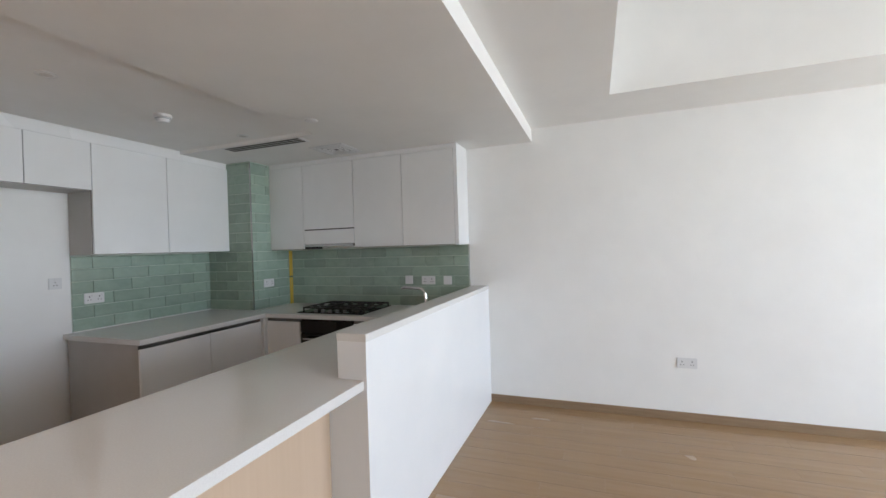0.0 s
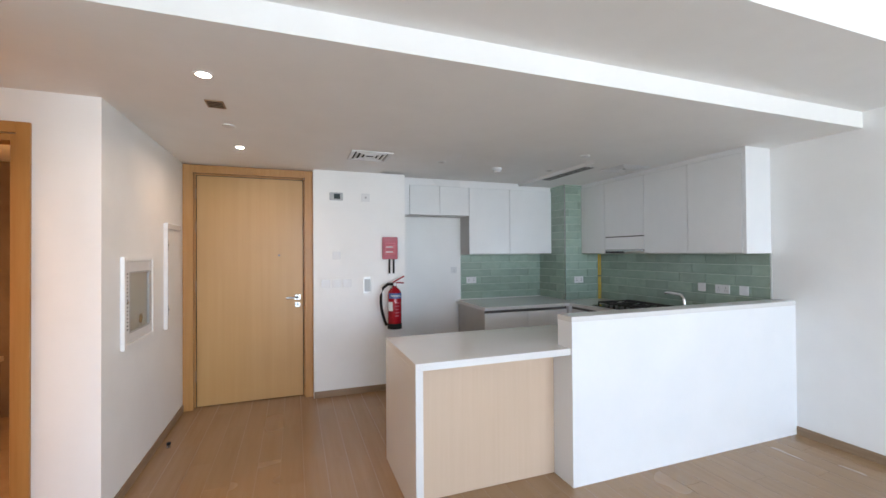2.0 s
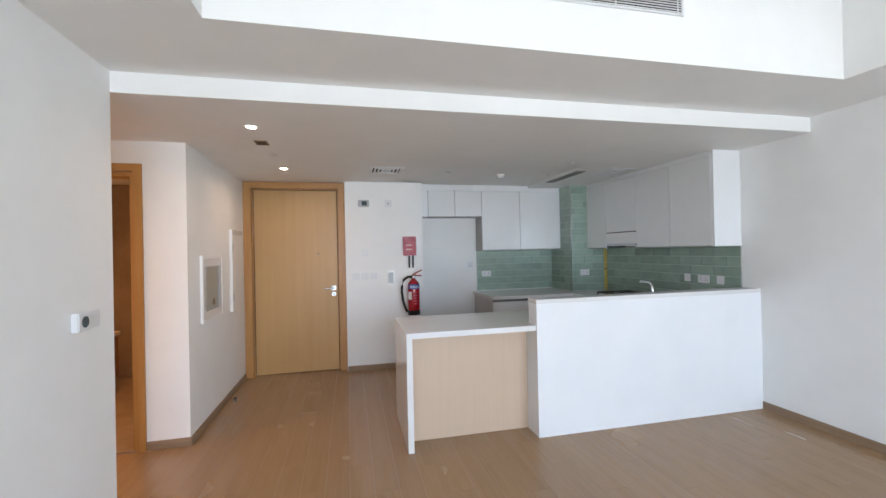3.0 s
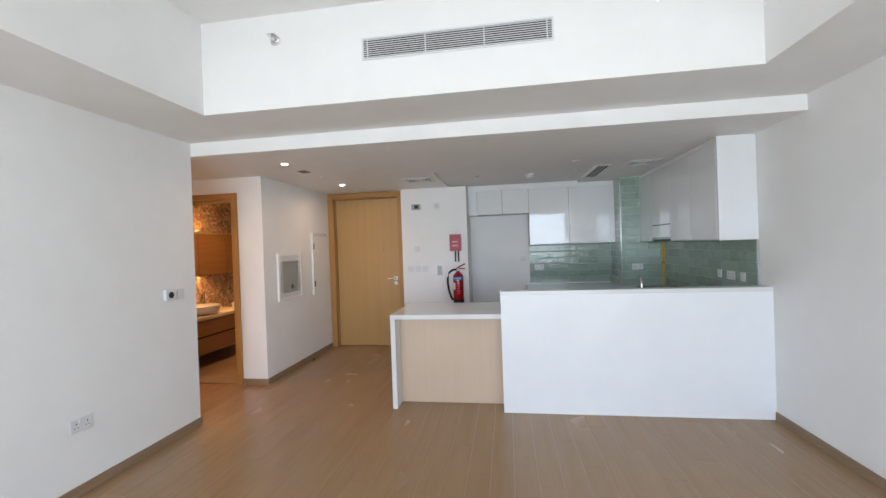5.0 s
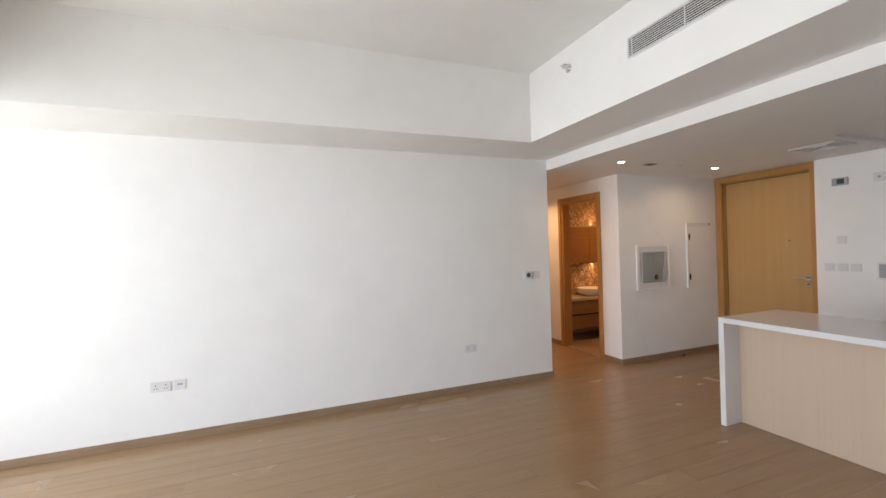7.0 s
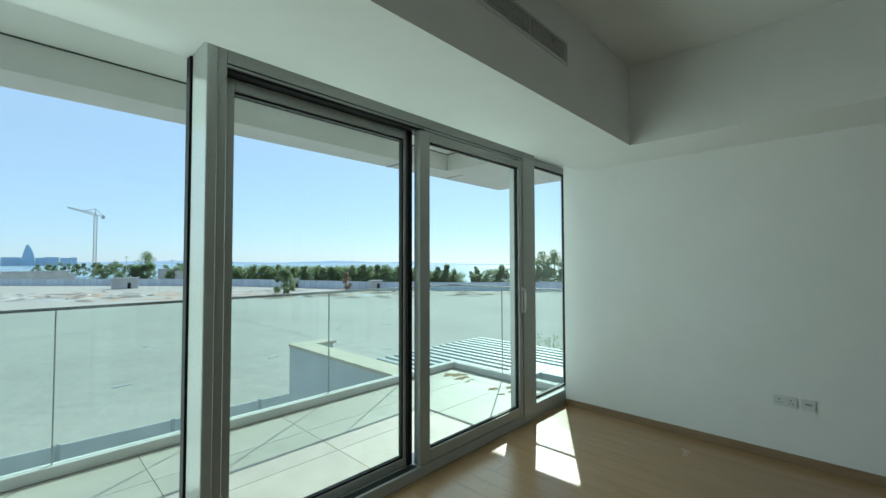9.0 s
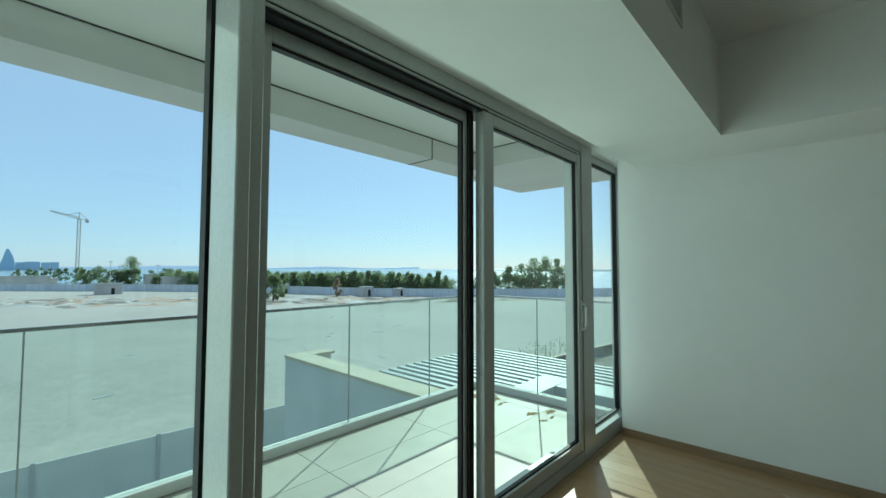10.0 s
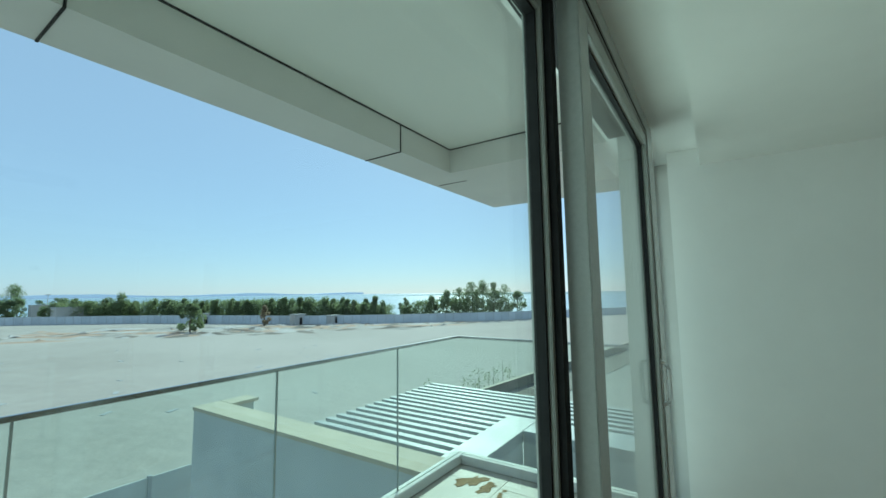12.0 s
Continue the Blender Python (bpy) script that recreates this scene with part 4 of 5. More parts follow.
hoarding("near_fence", "pale panel fence close below the balcony", -7.0, -22.6, 30, -24.2, 2.3, 11, M_PARAPET)

# trees
def leafy(bm, centre, r, n, rr, size):
    for _ in range(n):
        d = Vector((rr.gauss(0, 1), rr.gauss(0, 1), rr.gauss(0, 0.9))).normalized() * r * rr.uniform(0.35, 1.0) ** 0.6
        p = Vector(centre) + d
        u = Vector((rr.gauss(0, 1), rr.gauss(0, 1), rr.gauss(0, 1))).normalized()
        w = u.cross(Vector((rr.gauss(0, 1), rr.gauss(0, 1), rr.gauss(0, 1)))).normalized()
        s = size * rr.uniform(0.6, 1.3)
        bm.faces.new([bm.verts.new(p + u * s), bm.verts.new(p + w * s * 0.6), bm.verts.new(p - u * s), bm.verts.new(p - w * s * 0.6)])


def tree(x, y, h, seed, wide=0.45, label="slender green tree behind the fence", low=0.28, clumps=20, mat=None):
    rr = random.Random(seed)
    t = thing("tree", label, "tree", (x, y, GZ), "trees behind the fence")
    part("trunk", tube([(0, 0, 0), (0.1, 0.05, h * 0.3), (0.0, 0.1, h * 0.6), (0.1, 0, h * 0.9)], [0.22, 0.17, 0.11, 0.03], 8), M_BARK, t)
    bm = bmesh.new()
    for k in range(clumps):
        a, f = rr.uniform(0, 6.28), rr.uniform(low, 0.97)
        rad = wide * h * math.sin(math.pi * min(0.98, f * 0.9 + 0.1)) * rr.uniform(0.3, 0.8)
        leafy(bm, (rad * math.cos(a), rad * math.sin(a), h * f), h * 0.12 * rr.uniform(0.6, 1.4), 130, rr, 0.21)
    part("crown", bm, mat or M_LEAF, t)


BELT = ((-38, -200), (-58, -172), (-72, -138), (-83, -112), (-96, -94))


def along(line, f):
    f *= len(line) - 1
    i = min(int(f), len(line) - 2)
    return tuple(p + (q - p) * (f - i) for p, q in zip(line[i], line[i + 1]))


for k in range(56):
    x, y = along(BELT, (k + 0.5) / 56)
    tree(x - rng.uniform(1, 6), y - rng.uniform(0, 4), rng.uniform(6.2, 7.6), 100 + k, rng.uniform(0.16, 0.24), low=0.12, clumps=16)
for x, y, h, w in ((-112, -76, 10.5, 0.3), (-115, -73, 12.5, 0.28), (-117, -70, 12, 0.3), (-119, -67, 11.5, 0.28), (-121, -64, 10.5, 0.3), (-109, -79, 9, 0.36), (-106, -83, 7, 0.4),
                   (-101, -90, 7, 0.42), (-124, -61, 8.5, 0.36), (-56, -182, 9.5, 0.45), (-53, -186, 8, 0.45)):
    tree(x, y, h, int(x * 3 + 900), w, "broad green tree behind the fence")
tree(-45.5, -110, 6.6, 5, 0.5, "wispy lone tree branching from the ground", 0.1, 34)
tree(-66, -112, 5.2, 6, 0.3, "small brownish half-bare tree beside the fence", 0.15, 16, M_DRYLEAF)
for k in range(11):
    f = k / 10
    tree(-24 - 36 * f + rng.uniform(-2, 2), -243 + 16 * f + rng.uniform(-3, 3), rng.uniform(6.5, 9), 300 + k, rng.uniform(0.5, 0.65), "broad bushy green tree behind the fence", 0.08, 30)
tree(-43, -262, 14, 320, 0.42, "tall round-crowned tree behind the fence", 0.35, 34)
for k in range(12):
    tree(-6 - 3.4 * k + rng.uniform(-1, 1), -350 + rng.uniform(-8, 8), rng.uniform(6, 8.5), 330 + k, 0.5, "small far green tree on the building plot", 0.08, 18)
bm = bmesh.new()
rr = random.Random(77)
THICKET = ((-101, -90), (-106, -83), (-112, -76), (-117, -70), (-123, -62))
for k in range(520):
    f = rr.random()
    x, y = along(THICKET, f)
    o = rr.uniform(0, 7)
    leafy(bm, (x - 0.6 * o, y - 0.5 * o, GZ + rr.uniform(0.4, 2.6 + 4.2 * math.sin(math.pi * (0.15 + 0.72 * f)))), rr.uniform(0.6, 1.3), 48, rr, 0.19)
for k in range(2600):
    f = rr.random()
    x, y = along(BELT, f)
    o = rr.uniform(2, 13)
    leafy(bm, (x - 0.8 * o + rr.uniform(-2, 2), y - 0.5 * o + rr.uniform(-2, 2), GZ + rr.uniform(0.6, 6.4 - 2.2 * max(0, f - 0.72) / 0.28)), rr.uniform(0.7, 1.6), 48, rr, 0.19)
tagged(part("far_tree_belt", bm, M_LEAF), "dense belt of green trees along the shore", "trees", kind="stuff")
sp = tagged(part("far_spit", lump(1.0, 6.0, 3, 40, 5), M_SPIT, soft=True), "low dark green spit of land in the sea", "island")
sp.matrix_basis = pose(-1250, -560, GZ - 0.6, 0, 0, 118) @ Matrix.Diagonal((620, 60, 1, 1))

# far shore, hills and city
def far_box(name, label, cat, x, y, sx, sy, z0, z1, mat, turn=0):
    o = tagged(part(name, boxes((-sx / 2, sx / 2, -sy / 2, sy / 2, 0, z1 - z0), bevel=0.0), mat), label, cat)
    o.matrix_basis = pose(x, y, z0, 0, 0, turn)
    return o


bm = bmesh.new()
pts = []
for k in range(81):
    x = -4200 + 7200 * k / 80
    h = 16 + 16 * noise.noise(Vector((x * 0.0016, 3.1, 0))) + 5 * noise.noise(Vector((x * 0.008, 1.1, 0)))
    pts.append((x, h))
v = [[bm.verts.new((x, y, z)) for x, h in pts for z in (GZ, GZ + max(4, h))] for y in (-3600, -3700)]
for k in range(80):
    i = 2 * k
    bm.faces.new((v[0][i], v[0][i + 2], v[0][i + 3], v[0][i + 1]))
    bm.faces.new((v[0][i + 1], v[0][i + 3], v[1][i + 3], v[1][i + 1]))
structure("backdrop", bm, M_HILL, "low hills across the water, glowing to imitate haze", "hills")


def tower_block(x, y, w, h, storeys, label):
    t = thing("far_building", label, "building", (x, y, GZ), "far city blocks")
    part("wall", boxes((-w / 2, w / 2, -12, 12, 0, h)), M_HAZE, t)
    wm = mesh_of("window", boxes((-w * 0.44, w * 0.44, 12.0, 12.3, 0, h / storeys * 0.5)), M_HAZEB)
    for k in range(storeys):
        shared("window", wm, t, (0, 0, h / storeys * (k + 0.25)))


for x, w, h in ((14, 44, 27), (-52, 22, 26), (-80, 36, 28), (-112, 22, 26), (-134, 18, 27), (70, 30, 18)):
    tower_block(x, -1900, w, h, 6, "far apartment block with haze painted into its colour")
sail = thing("far_tower", "blue sail-shaped tower on the skyline, haze painted into its colour", "tower", (-22.5, -1890, GZ))
bm = bmesh.new()
prev = None
for k in range(13):
    f = k / 12
    wl, wr = -17.5 + 15.5 * f ** 2.6, 17 - 14 * f ** 1.3
    ring = [bm.verts.new(p) for p in ((wl, -10, 67 * f), (wr, -10, 67 * f), (wr, 12, 67 * f), (wl, 12, 67 * f))]
    if prev:
        for i in range(4):
            bm.faces.new((prev[i], prev[(i + 1) % 4], ring[(i + 1) % 4], ring[i]))
    prev = ring
bm.faces.new(prev)
bmesh.ops.recalc_face_normals(bm, faces=bm.faces)
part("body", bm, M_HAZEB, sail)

cr = thing("tower_crane", "white lattice tower crane on the far site", "crane", (-31.5, -352.0, GZ))
bars = []
for k in range(20):
    z = 2.0 * k
    for sx, sy in ((-0.8, -0.8), (0.8, -0.8), (0.8, 0.8), (-0.8, 0.8)):
        bars.append(((sx, sy, z), (sx, sy, z + 2)))
    bars.append(((-0.8, 0.8, z), (0.8, 0.8, z + 2)))
    bars.append(((0.8, 0.8, z), (-0.8, 0.8, z + 2)))


def lattice(bars, r=0.13):
    bm = bmesh.new()
    for a, b in bars:
        t = tube([a, b], r, 4)
        me = bpy.data.meshes.new("tmp")
        t.to_mesh(me)
        t.free()
        bm.from_mesh(me)
        bpy.data.meshes.remove(me)
    return bm


part("mast", lattice(bars), M_CRANE, cr)
part("jib", lattice([((0, 0, 39.4), (13.5, 0, 43.2)), ((0, 0, 40.8), (13.5, 0, 43.8)), ((13.5, 0, 43.2), (13.5, 0, 43.8))] +
                    [((1.5 * k, 0, 39.4 + 0.42 * k), (1.5 * k + 0.75, 0, 41.0 + 0.33 * k)) for k in range(9)], 0.2), M_CRANE, cr)
part("counter_jib", lattice([((0, 0, 39.6), (-4, 0, 39.6)), ((0, 0, 43.8), (-4, 0, 39.8)), ((0, 0, 43.8), (6, 0, 41.6)), ((0, 0, 39), (0, 0, 43.8))], 0.2), M_CRANE, cr)
part("counterweight", boxes((-4.6, -3.0, -0.8, 0.8, 37.6, 39.6)), M_CONC, cr)
for x, y, sx, sy, h in ((-21.2, -175, 6.8, 3.6, 3.4), (-48, -196, 14, 6, 5), (14, -285, 62, 9, 3.2), (75, -380, 50, 10, 5), (-47, -232, 9, 5, 5.5), (-66, -214, 12, 5, 4), (-73.2, -107, 3.6, 2.2, 2.8), (-79, -98.5, 3, 2.0, 2.4), (-62.5, -138, 2.2, 2, 3.0), (-2, -245, 20, 6, 5)):
    s = thing("site_hut", "pale flat-roofed hut on the building plot", "hut", (x, y, GZ), "site huts")
    part("wall", boxes((-sx / 2, sx / 2, -sy / 2, sy / 2, 0, h)), M_CONC, s)
    part("roof", boxes((-sx / 2 - 0.2, sx / 2 + 0.2, -sy / 2 - 0.2, sy / 2 + 0.2, h + 0.001, h + 0.2)), M_LOUVRE, s)
    part("door", boxes((-sx * 0.2, -sx * 0.2 + 0.9, sy / 2, sy / 2 + 0.03, 0, 2.0)), M_DARK, s)


def lamp_post(x, y, h):
    p = thing("street_lamp", "slim pale lamp post beyond the fence", "street lamp", (x, y, GZ), "lamp posts")
    part("pole", tube([(0, 0, 0), (0, 0, h * 0.6), (0, 0, h)], [0.16, 0.12, 0.09], 8), M_CONC, p)
    part("head", boxes((-0.7, 0.7, -0.22, 0.22, h + 0.001, h + 0.28), bevel=0.05), M_LOUVRE, p)


lamp_post(9, -236, 15)
lamp_post(-29.5, -228, 11)
lamp_post(-45, -221, 9.5)

# low wall with shrubs and a flat dark strip, west of the lower roof
bw = thing("boundary_wall", "low boundary wall crossing the sandy plot, its face painted dark as shade", "wall", (-24.5, -22.2, GZ), turn=173)
for k in range(9):
    # The panel's shaded side is painted in with the dark soil tone.
    part("panel", boxes((6.0 * k + 0.03, 6.0 * k + 5.97, -0.12, 0.12, 0, 0.85)), M_SOILSHADE, bw, "panel painted dark grey-brown for its shaded side")
    part("coping", boxes((6.0 * k, 6.0 * k + 5.995, -0.16, 0.16, 0.851, 0.92), bevel=0.01), M_COPING, bw)
bed = tagged(part("planting_bed", boxes((0, 54, -4.2, -0.17, 0, 0.06)), M_SOILSHADE), "flat dark strip beside the boundary wall", "soil bed")
bed.matrix_basis = pose(-24.5, -22.2, GZ, 0, 0, 173)
for k in range(9):
    rr = random.Random(500 + k)
    sh = thing("shrub", "wispy green shrub growing beside the boundary wall", "shrub", (-23.5 - 1.3 * k + rr.uniform(-1, 1), -23.4 - rr.uniform(0, 0.8) + 0.15 * k, GZ), "shrubs by the wall")
    bm = bmesh.new()
    hh = rr.uniform(1.2, 2.6)
    for _ in range(7):
        a, q = rr.uniform(0, 6.28), rr.uniform(0.1, 0.35)
        leafy(bm, (q * hh * math.cos(a), q * hh * math.sin(a), hh * rr.uniform(0.25, 0.95)), 0.4, 9, rr, 0.08)
    part("crown", bm, M_LEAF, sh)
    part("stem", tube([(0, 0, 0), (0.05, 0.02, hh * 0.5), (0, 0, hh * 0.95)], [0.03, 0.02, 0.008], 6), M_BARK, sh)


# ---- fittings on the walls ----
def on_wall(name, label, cat, wall, u, z, group=""):
    """A thing fixed to a wall: its local x runs along the wall, y points into the wall, z up."""
    at, turn = {"west": ((0.0, u, z), 90), "south_face": ((u, 2.787, z), 0), "east": ((W - 0.012, u, z), -90), "niche": ((u, 3.38, z), 0), "east_wall": ((W, u, z), -90),
                "north_tiles": ((u, 3.362, z), 0), "column": ((u, 2.765, z), 0)}[wall]
    return thing(name, label, cat, at, group, turn)


def socket(wall, u, z, double=True):
    w = 0.146 if double else 0.086
    s = on_wall("socket", "white %s wall socket" % ("double" if double else "single"), "socket", wall, u, z, "wall sockets")
    part("plate", boxes((-w / 2, w / 2, -0.009, 0, -0.043, 0.043), bevel=0.003), M_PLAST, s)
    for cx in ((-0.036, 0.036) if double else (0.0,)):
        part("pin_hole", boxes((cx - 0.003, cx + 0.003, -0.0095, -0.0085, 0.006, 0.018)), M_DARK, s)
        part("pin_hole", boxes((cx - 0.014, cx - 0.006, -0.0095, -0.0085, -0.016, -0.011)), M_DARK, s)
        part("pin_hole", boxes((cx + 0.006, cx + 0.014, -0.0095, -0.0085, -0.016, -0.011)), M_DARK, s)
        part("rocker", boxes((cx - 0.008 + (0.024 if double else 0), cx + 0.008 + (0.024 if double else 0), -0.013, -0.009, 0.012, 0.032), bevel=0.001), M_PLAST, s)
    return s


def switch(wall, u, z, w=0.086, n=1, label="white light switch plate"):
    s = on_wall("light_switch", label, "switch", wall, u, z, "light switches")
    part("plate", boxes((-w / 2, w / 2, -0.009, 0, -0.043, 0.043), bevel=0.003), M_PLAST, s)
    for k in range(n):
        x = -w / 2 + 0.012 + k * (w - 0.024) / n
        part("rocker", boxes((x + 0.001, x + (w - 0.024) / n - 0.001, -0.0125, -0.009, -0.026, 0.026), bevel=0.0015), M_PLAST, s)


socket("west", -1.048, 0.459)
socket("west", -3.89, 0.468)
data = on_wall("data_socket", "white single data socket with a grey insert", "socket", "west", -3.752, 0.468)
part("plate", boxes((-0.043, 0.043, -0.009, 0, -0.043, 0.043), bevel=0.003), M_PLAST, data)
part("port", boxes((-0.02, 0.02, -0.0105, -0.009, -0.004, 0.012)), M_PLASTG, data)
socket("east_wall", -1.20, 0.475)
socket("niche", 3.05, 1.30, False)
socket("north_tiles", 3.30, 1.16)
socket("column", 4.60, 1.165)
socket("east", 1.06, 1.16)
switch("east", 1.275, 1.165)
switch("east", 0.855, 1.16)
for k in range(3):
    switch("south_face", 1.345 + k * 0.113, 1.21, 0.092, 2, "white double rocker switch plate")
switch("south_face", 1.458, 1.512)
switch("west", -0.192, 1.212, 0.10, 1, "white switch plate beside the room thermostat")
th = on_wall("thermostat", "white room thermostat with a dark round dial", "thermostat", "west", -0.312, 1.215)
part("body", boxes((-0.05, 0.05, -0.034, 0, -0.045, 0.045), bevel=0.005), M_PLAST, th)
part("dial", lathe([(0.027, -0.036), (0.027, -0.0345), (0.003, -0.0345)], 24, "Y"), M_LCD, th, "dark round display")
ac = on_wall("thermostat", "grey air-conditioning controller with a dark display", "thermostat", "south_face", 1.458, 2.15)
part("body", boxes((-0.07, 0.07, -0.022, 0, -0.042, 0.042), bevel=0.004), M_PLASTG, ac)
part("display", boxes((-0.025, 0.04, -0.0235, -0.022, -0.026, 0.028)), M_LCD, ac)
se = on_wall("wall_sensor", "white square alarm sensor plate", "sensor", "south_face", 1.775, 2.15)
part("plate", boxes((-0.045, 0.045, -0.01, 0, -0.045, 0.045), bevel=0.003), M_PLAST, se)
part("button", lathe([(0.012, -0.013), (0.012, -0.01), (0.002, -0.01)], 16, "Y"), M_PLASTG, se)
ic = on_wall("intercom", "white-framed intercom with a grey panel", "intercom", "south_face", 1.79, 1.182)
part("frame", boxes((-0.048, 0.048, -0.016, 0, -0.09, 0.09), bevel=0.006), M_CERAM, ic)
part("panel", boxes((-0.034, 0.034, -0.0175, -0.016, -0.07, 0.07)), M_PLASTG, ic)

# fire blanket
fb = on_wall("fire_blanket", "red fire blanket case with two black pull straps", "fire blanket", "south_face", 2.043, 1.59)
part("case", boxes((-0.087, 0.087, -0.035, 0, -0.125, 0.125), bevel=0.006), M_REDP, fb)
part("label", boxes((-0.06, 0.06, -0.0365, -0.035, -0.07, 0.06)), M_LPINK, fb)
for k in range(4):
    part("print_line", boxes((-0.05, 0.05 - 0.02 * (k % 2), -0.0375, -0.0365, 0.035 - k * 0.028, 0.046 - k * 0.028)), M_LWHITE if k % 2 else M_REDP, fb)
for x in (-0.018, 0.03):
    part("strap", boxes((x, x + 0.022, -0.022, -0.017, -0.285, -0.125), bevel=0.002), M_BLACK, fb, "black fabric pull strap")

# extinguisher
fx = on_wall("fire_extinguisher", "red powder fire extinguisher with black hose hung on the wall", "extinguisher", "south_face", 2.075, 0.70)
C = -0.095
part("cylinder", lathe([(0.07, 0.03), (0.076, 0.05), (0.076, 0.37), (0.07, 0.41), (0.045, 0.44), (0.026, 0.455), (0.026, 0.47)], 32, at=(0, C, 0)), M_RED, fx, "red enamelled cylinder", soft=True)
part("base", lathe([(0.078, 0.0), (0.079, 0.01), (0.079, 0.055), (0.0765, 0.06)], 32, at=(0, C, 0)), M_BLACK, fx, "black plastic base", soft=True)
part("valve", lathe([(0.02, 0.47), (0.024, 0.475), (0.024, 0.5), (0.016, 0.51)], 18, at=(0, C, 0)), M_STEEL, fx, soft=True)
part("handle", tube([(-0.02, C, 0.495), (0.03, C, 0.505), (0.105, C, 0.50)], 0.008, 8), M_RED, fx, soft=True)
part("handle", tube([(-0.02, C, 0.505), (0.03, C, 0.535), (0.11, C, 0.575)], 0.008, 8), M_RED, fx, soft=True)
part("gauge", lathe([(0.016, -0.03), (0.016, -0.018), (0.002, -0.018)], 14, "Y", (0.0, C, 0.488)), M_LWHITE, fx)
part("hose", tube([(-0.02, C, 0.49), (-0.075, C, 0.49), (-0.13, C - 0.005, 0.45), (-0.153, C - 0.01, 0.37), (-0.155, C - 0.01, 0.29), (-0.142, C - 0.01, 0.19), (-0.112, C, 0.09), (-0.09, C, 0.04)], 0.0155, 12), M_BLACK, fx, "black rubber hose", soft=True)
part("bracket", boxes((-0.03, 0.03, C + 0.07, -0.001, 0.38, 0.44)), M_STEEL, fx)


def wrap(z0, z1, a0, a1, r):
    """A label bent round the cylinder."""
    bm = bmesh.new()
    n = 14
    ring = [[bm.verts.new((rr * math.sin(radians(a0 + (a1 - a0) * k / n)), C - rr * math.cos(radians(a0 + (a1 - a0) * k / n)), z)) for k in range(n + 1)]
            for rr, z in ((r, z0), (r, z1), (r - 0.0008, z1), (r - 0.0008, z0))]
    for i in range(4):
        for k in range(n):
            bm.faces.new((ring[i][k], ring[i][k + 1], ring[(i + 1) % 4][k + 1], ring[(i + 1) % 4][k]))
    bmesh.ops.recalc_face_normals(bm, faces=bm.faces)
    return bm


part("label", wrap(0.335, 0.395, -65, 65, 0.0772), M_LBLUE, fx, "blue printed band")
part("label", wrap(0.20, 0.30, -75, -30, 0.0772), M_LWHITE, fx, "white instruction panel")
for k in range(5):
    part("print_line", wrap(0.14 + k * 0.035, 0.155 + k * 0.035, -8, 22 + 6 * (k % 2), 0.0772), M_LPINK, fx)


def lettering(text, size, mat, parent, at, rot):
    cu = bpy.data.curves.new("lettering", "FONT")
    cu.body, cu.size, cu.extrude, cu.align_x = text, size, 0.0003, "CENTER"
    tmp = new("tmp_text", cu)
    me = bpy.data.meshes.new_from_object(tmp.evaluated_get(bpy.context.evaluated_depsgraph_get()))
    bpy.data.objects.remove(tmp)
    me.materials.clear()
    me.materials.append(mat)
    o = new("lettering", me)
    o.parent = parent
    o.matrix_basis = Matrix.Translation(at) @ Euler([radians(a) for a in rot]).to_matrix().to_4x4()
    return o


for i, ch in enumerate("POWDER"):
    a = -38 + i * 15
    lettering(ch, 0.036, M_LWHITE, fx, (0.0778 * math.sin(radians(a)), C - 0.0778 * math.cos(radians(a)), 0.352), (90, 0, a))

# hose cabinet and distribution board in the hall wall
hc = on_wall("fire_hose_cabinet", "white recessed cabinet with a glazed slotted door", "cabinet", "west", 1.635, 0.925)
part("frame", boxes((-0.295, -0.262, -0.022, 0, 0, 0.595), (0.262, 0.295, -0.022, 0, 0, 0.595), (-0.262, 0.262, -0.022, 0, 0, 0.03), (-0.262, 0.262, -0.022, 0, 0.565, 0.595), bevel=0.003), M_WALL, hc)
dr = part("door", boxes((-0.26, -0.19, -0.016, -0.004, 0.032, 0.563), (0.19, 0.26, -0.016, -0.004, 0.032, 0.563), (-0.19, 0.19, -0.016, -0.004, 0.032, 0.10),
                        (-0.19, 0.19, -0.016, -0.004, 0.49, 0.563), bevel=0.002), M_PLAST, hc)
gl = part("pane", boxes((-0.19, 0.19, -0.012, -0.008, 0.10, 0.49)), M_CGLASS, dr)
part("seal", boxes((-0.196, -0.186, -0.018, -0.006, 0.094, 0.496), (0.186, 0.196, -0.018, -0.006, 0.094, 0.496), (-0.186, 0.186, -0.018, -0.006, 0.094, 0.104), (-0.186, 0.186, -0.018, -0.006, 0.486, 0.496)), M_PLASTG, dr)
for sx in (-0.238, 0.214):
    for k in range(16):
        part("vent_slot", boxes((sx, sx + 0.022, -0.0168, -0.0158, 0.12 + k * 0.024, 0.127 + k * 0.024)), M_DARK, dr)
part("lock", lathe([(0.009, -0.02), (0.009, -0.016), (0.002, -0.016)], 12, "Y", (-0.225, 0, 0.30)), M_STEEL, dr)
part("back", boxes((-0.26, 0.26, -0.0035, -0.0005, 0.03, 0.565)), M_PLAST, hc)
part("coupling", lathe([(0.035, -0.0078), (0.035, -0.004), (0.02, -0.004)], 16, "Y", (0.05, 0, 0.16)), M_STEEL, hc)
part("pipe", tube([(0.05, -0.0058, 0.16), (-0.06, -0.0058, 0.2), (-0.12, -0.0058, 0.14)], 0.0018, 6), M_LWHITE, hc)
db = on_wall("distribution_board", "white flush electrical panel with a hinged door and two latches", "panel", "west", 2.495, 0.905)
part("door", boxes((-0.225, 0.235, -0.006, 0, 0, 0.845), bevel=0.002), M_WALL, db)
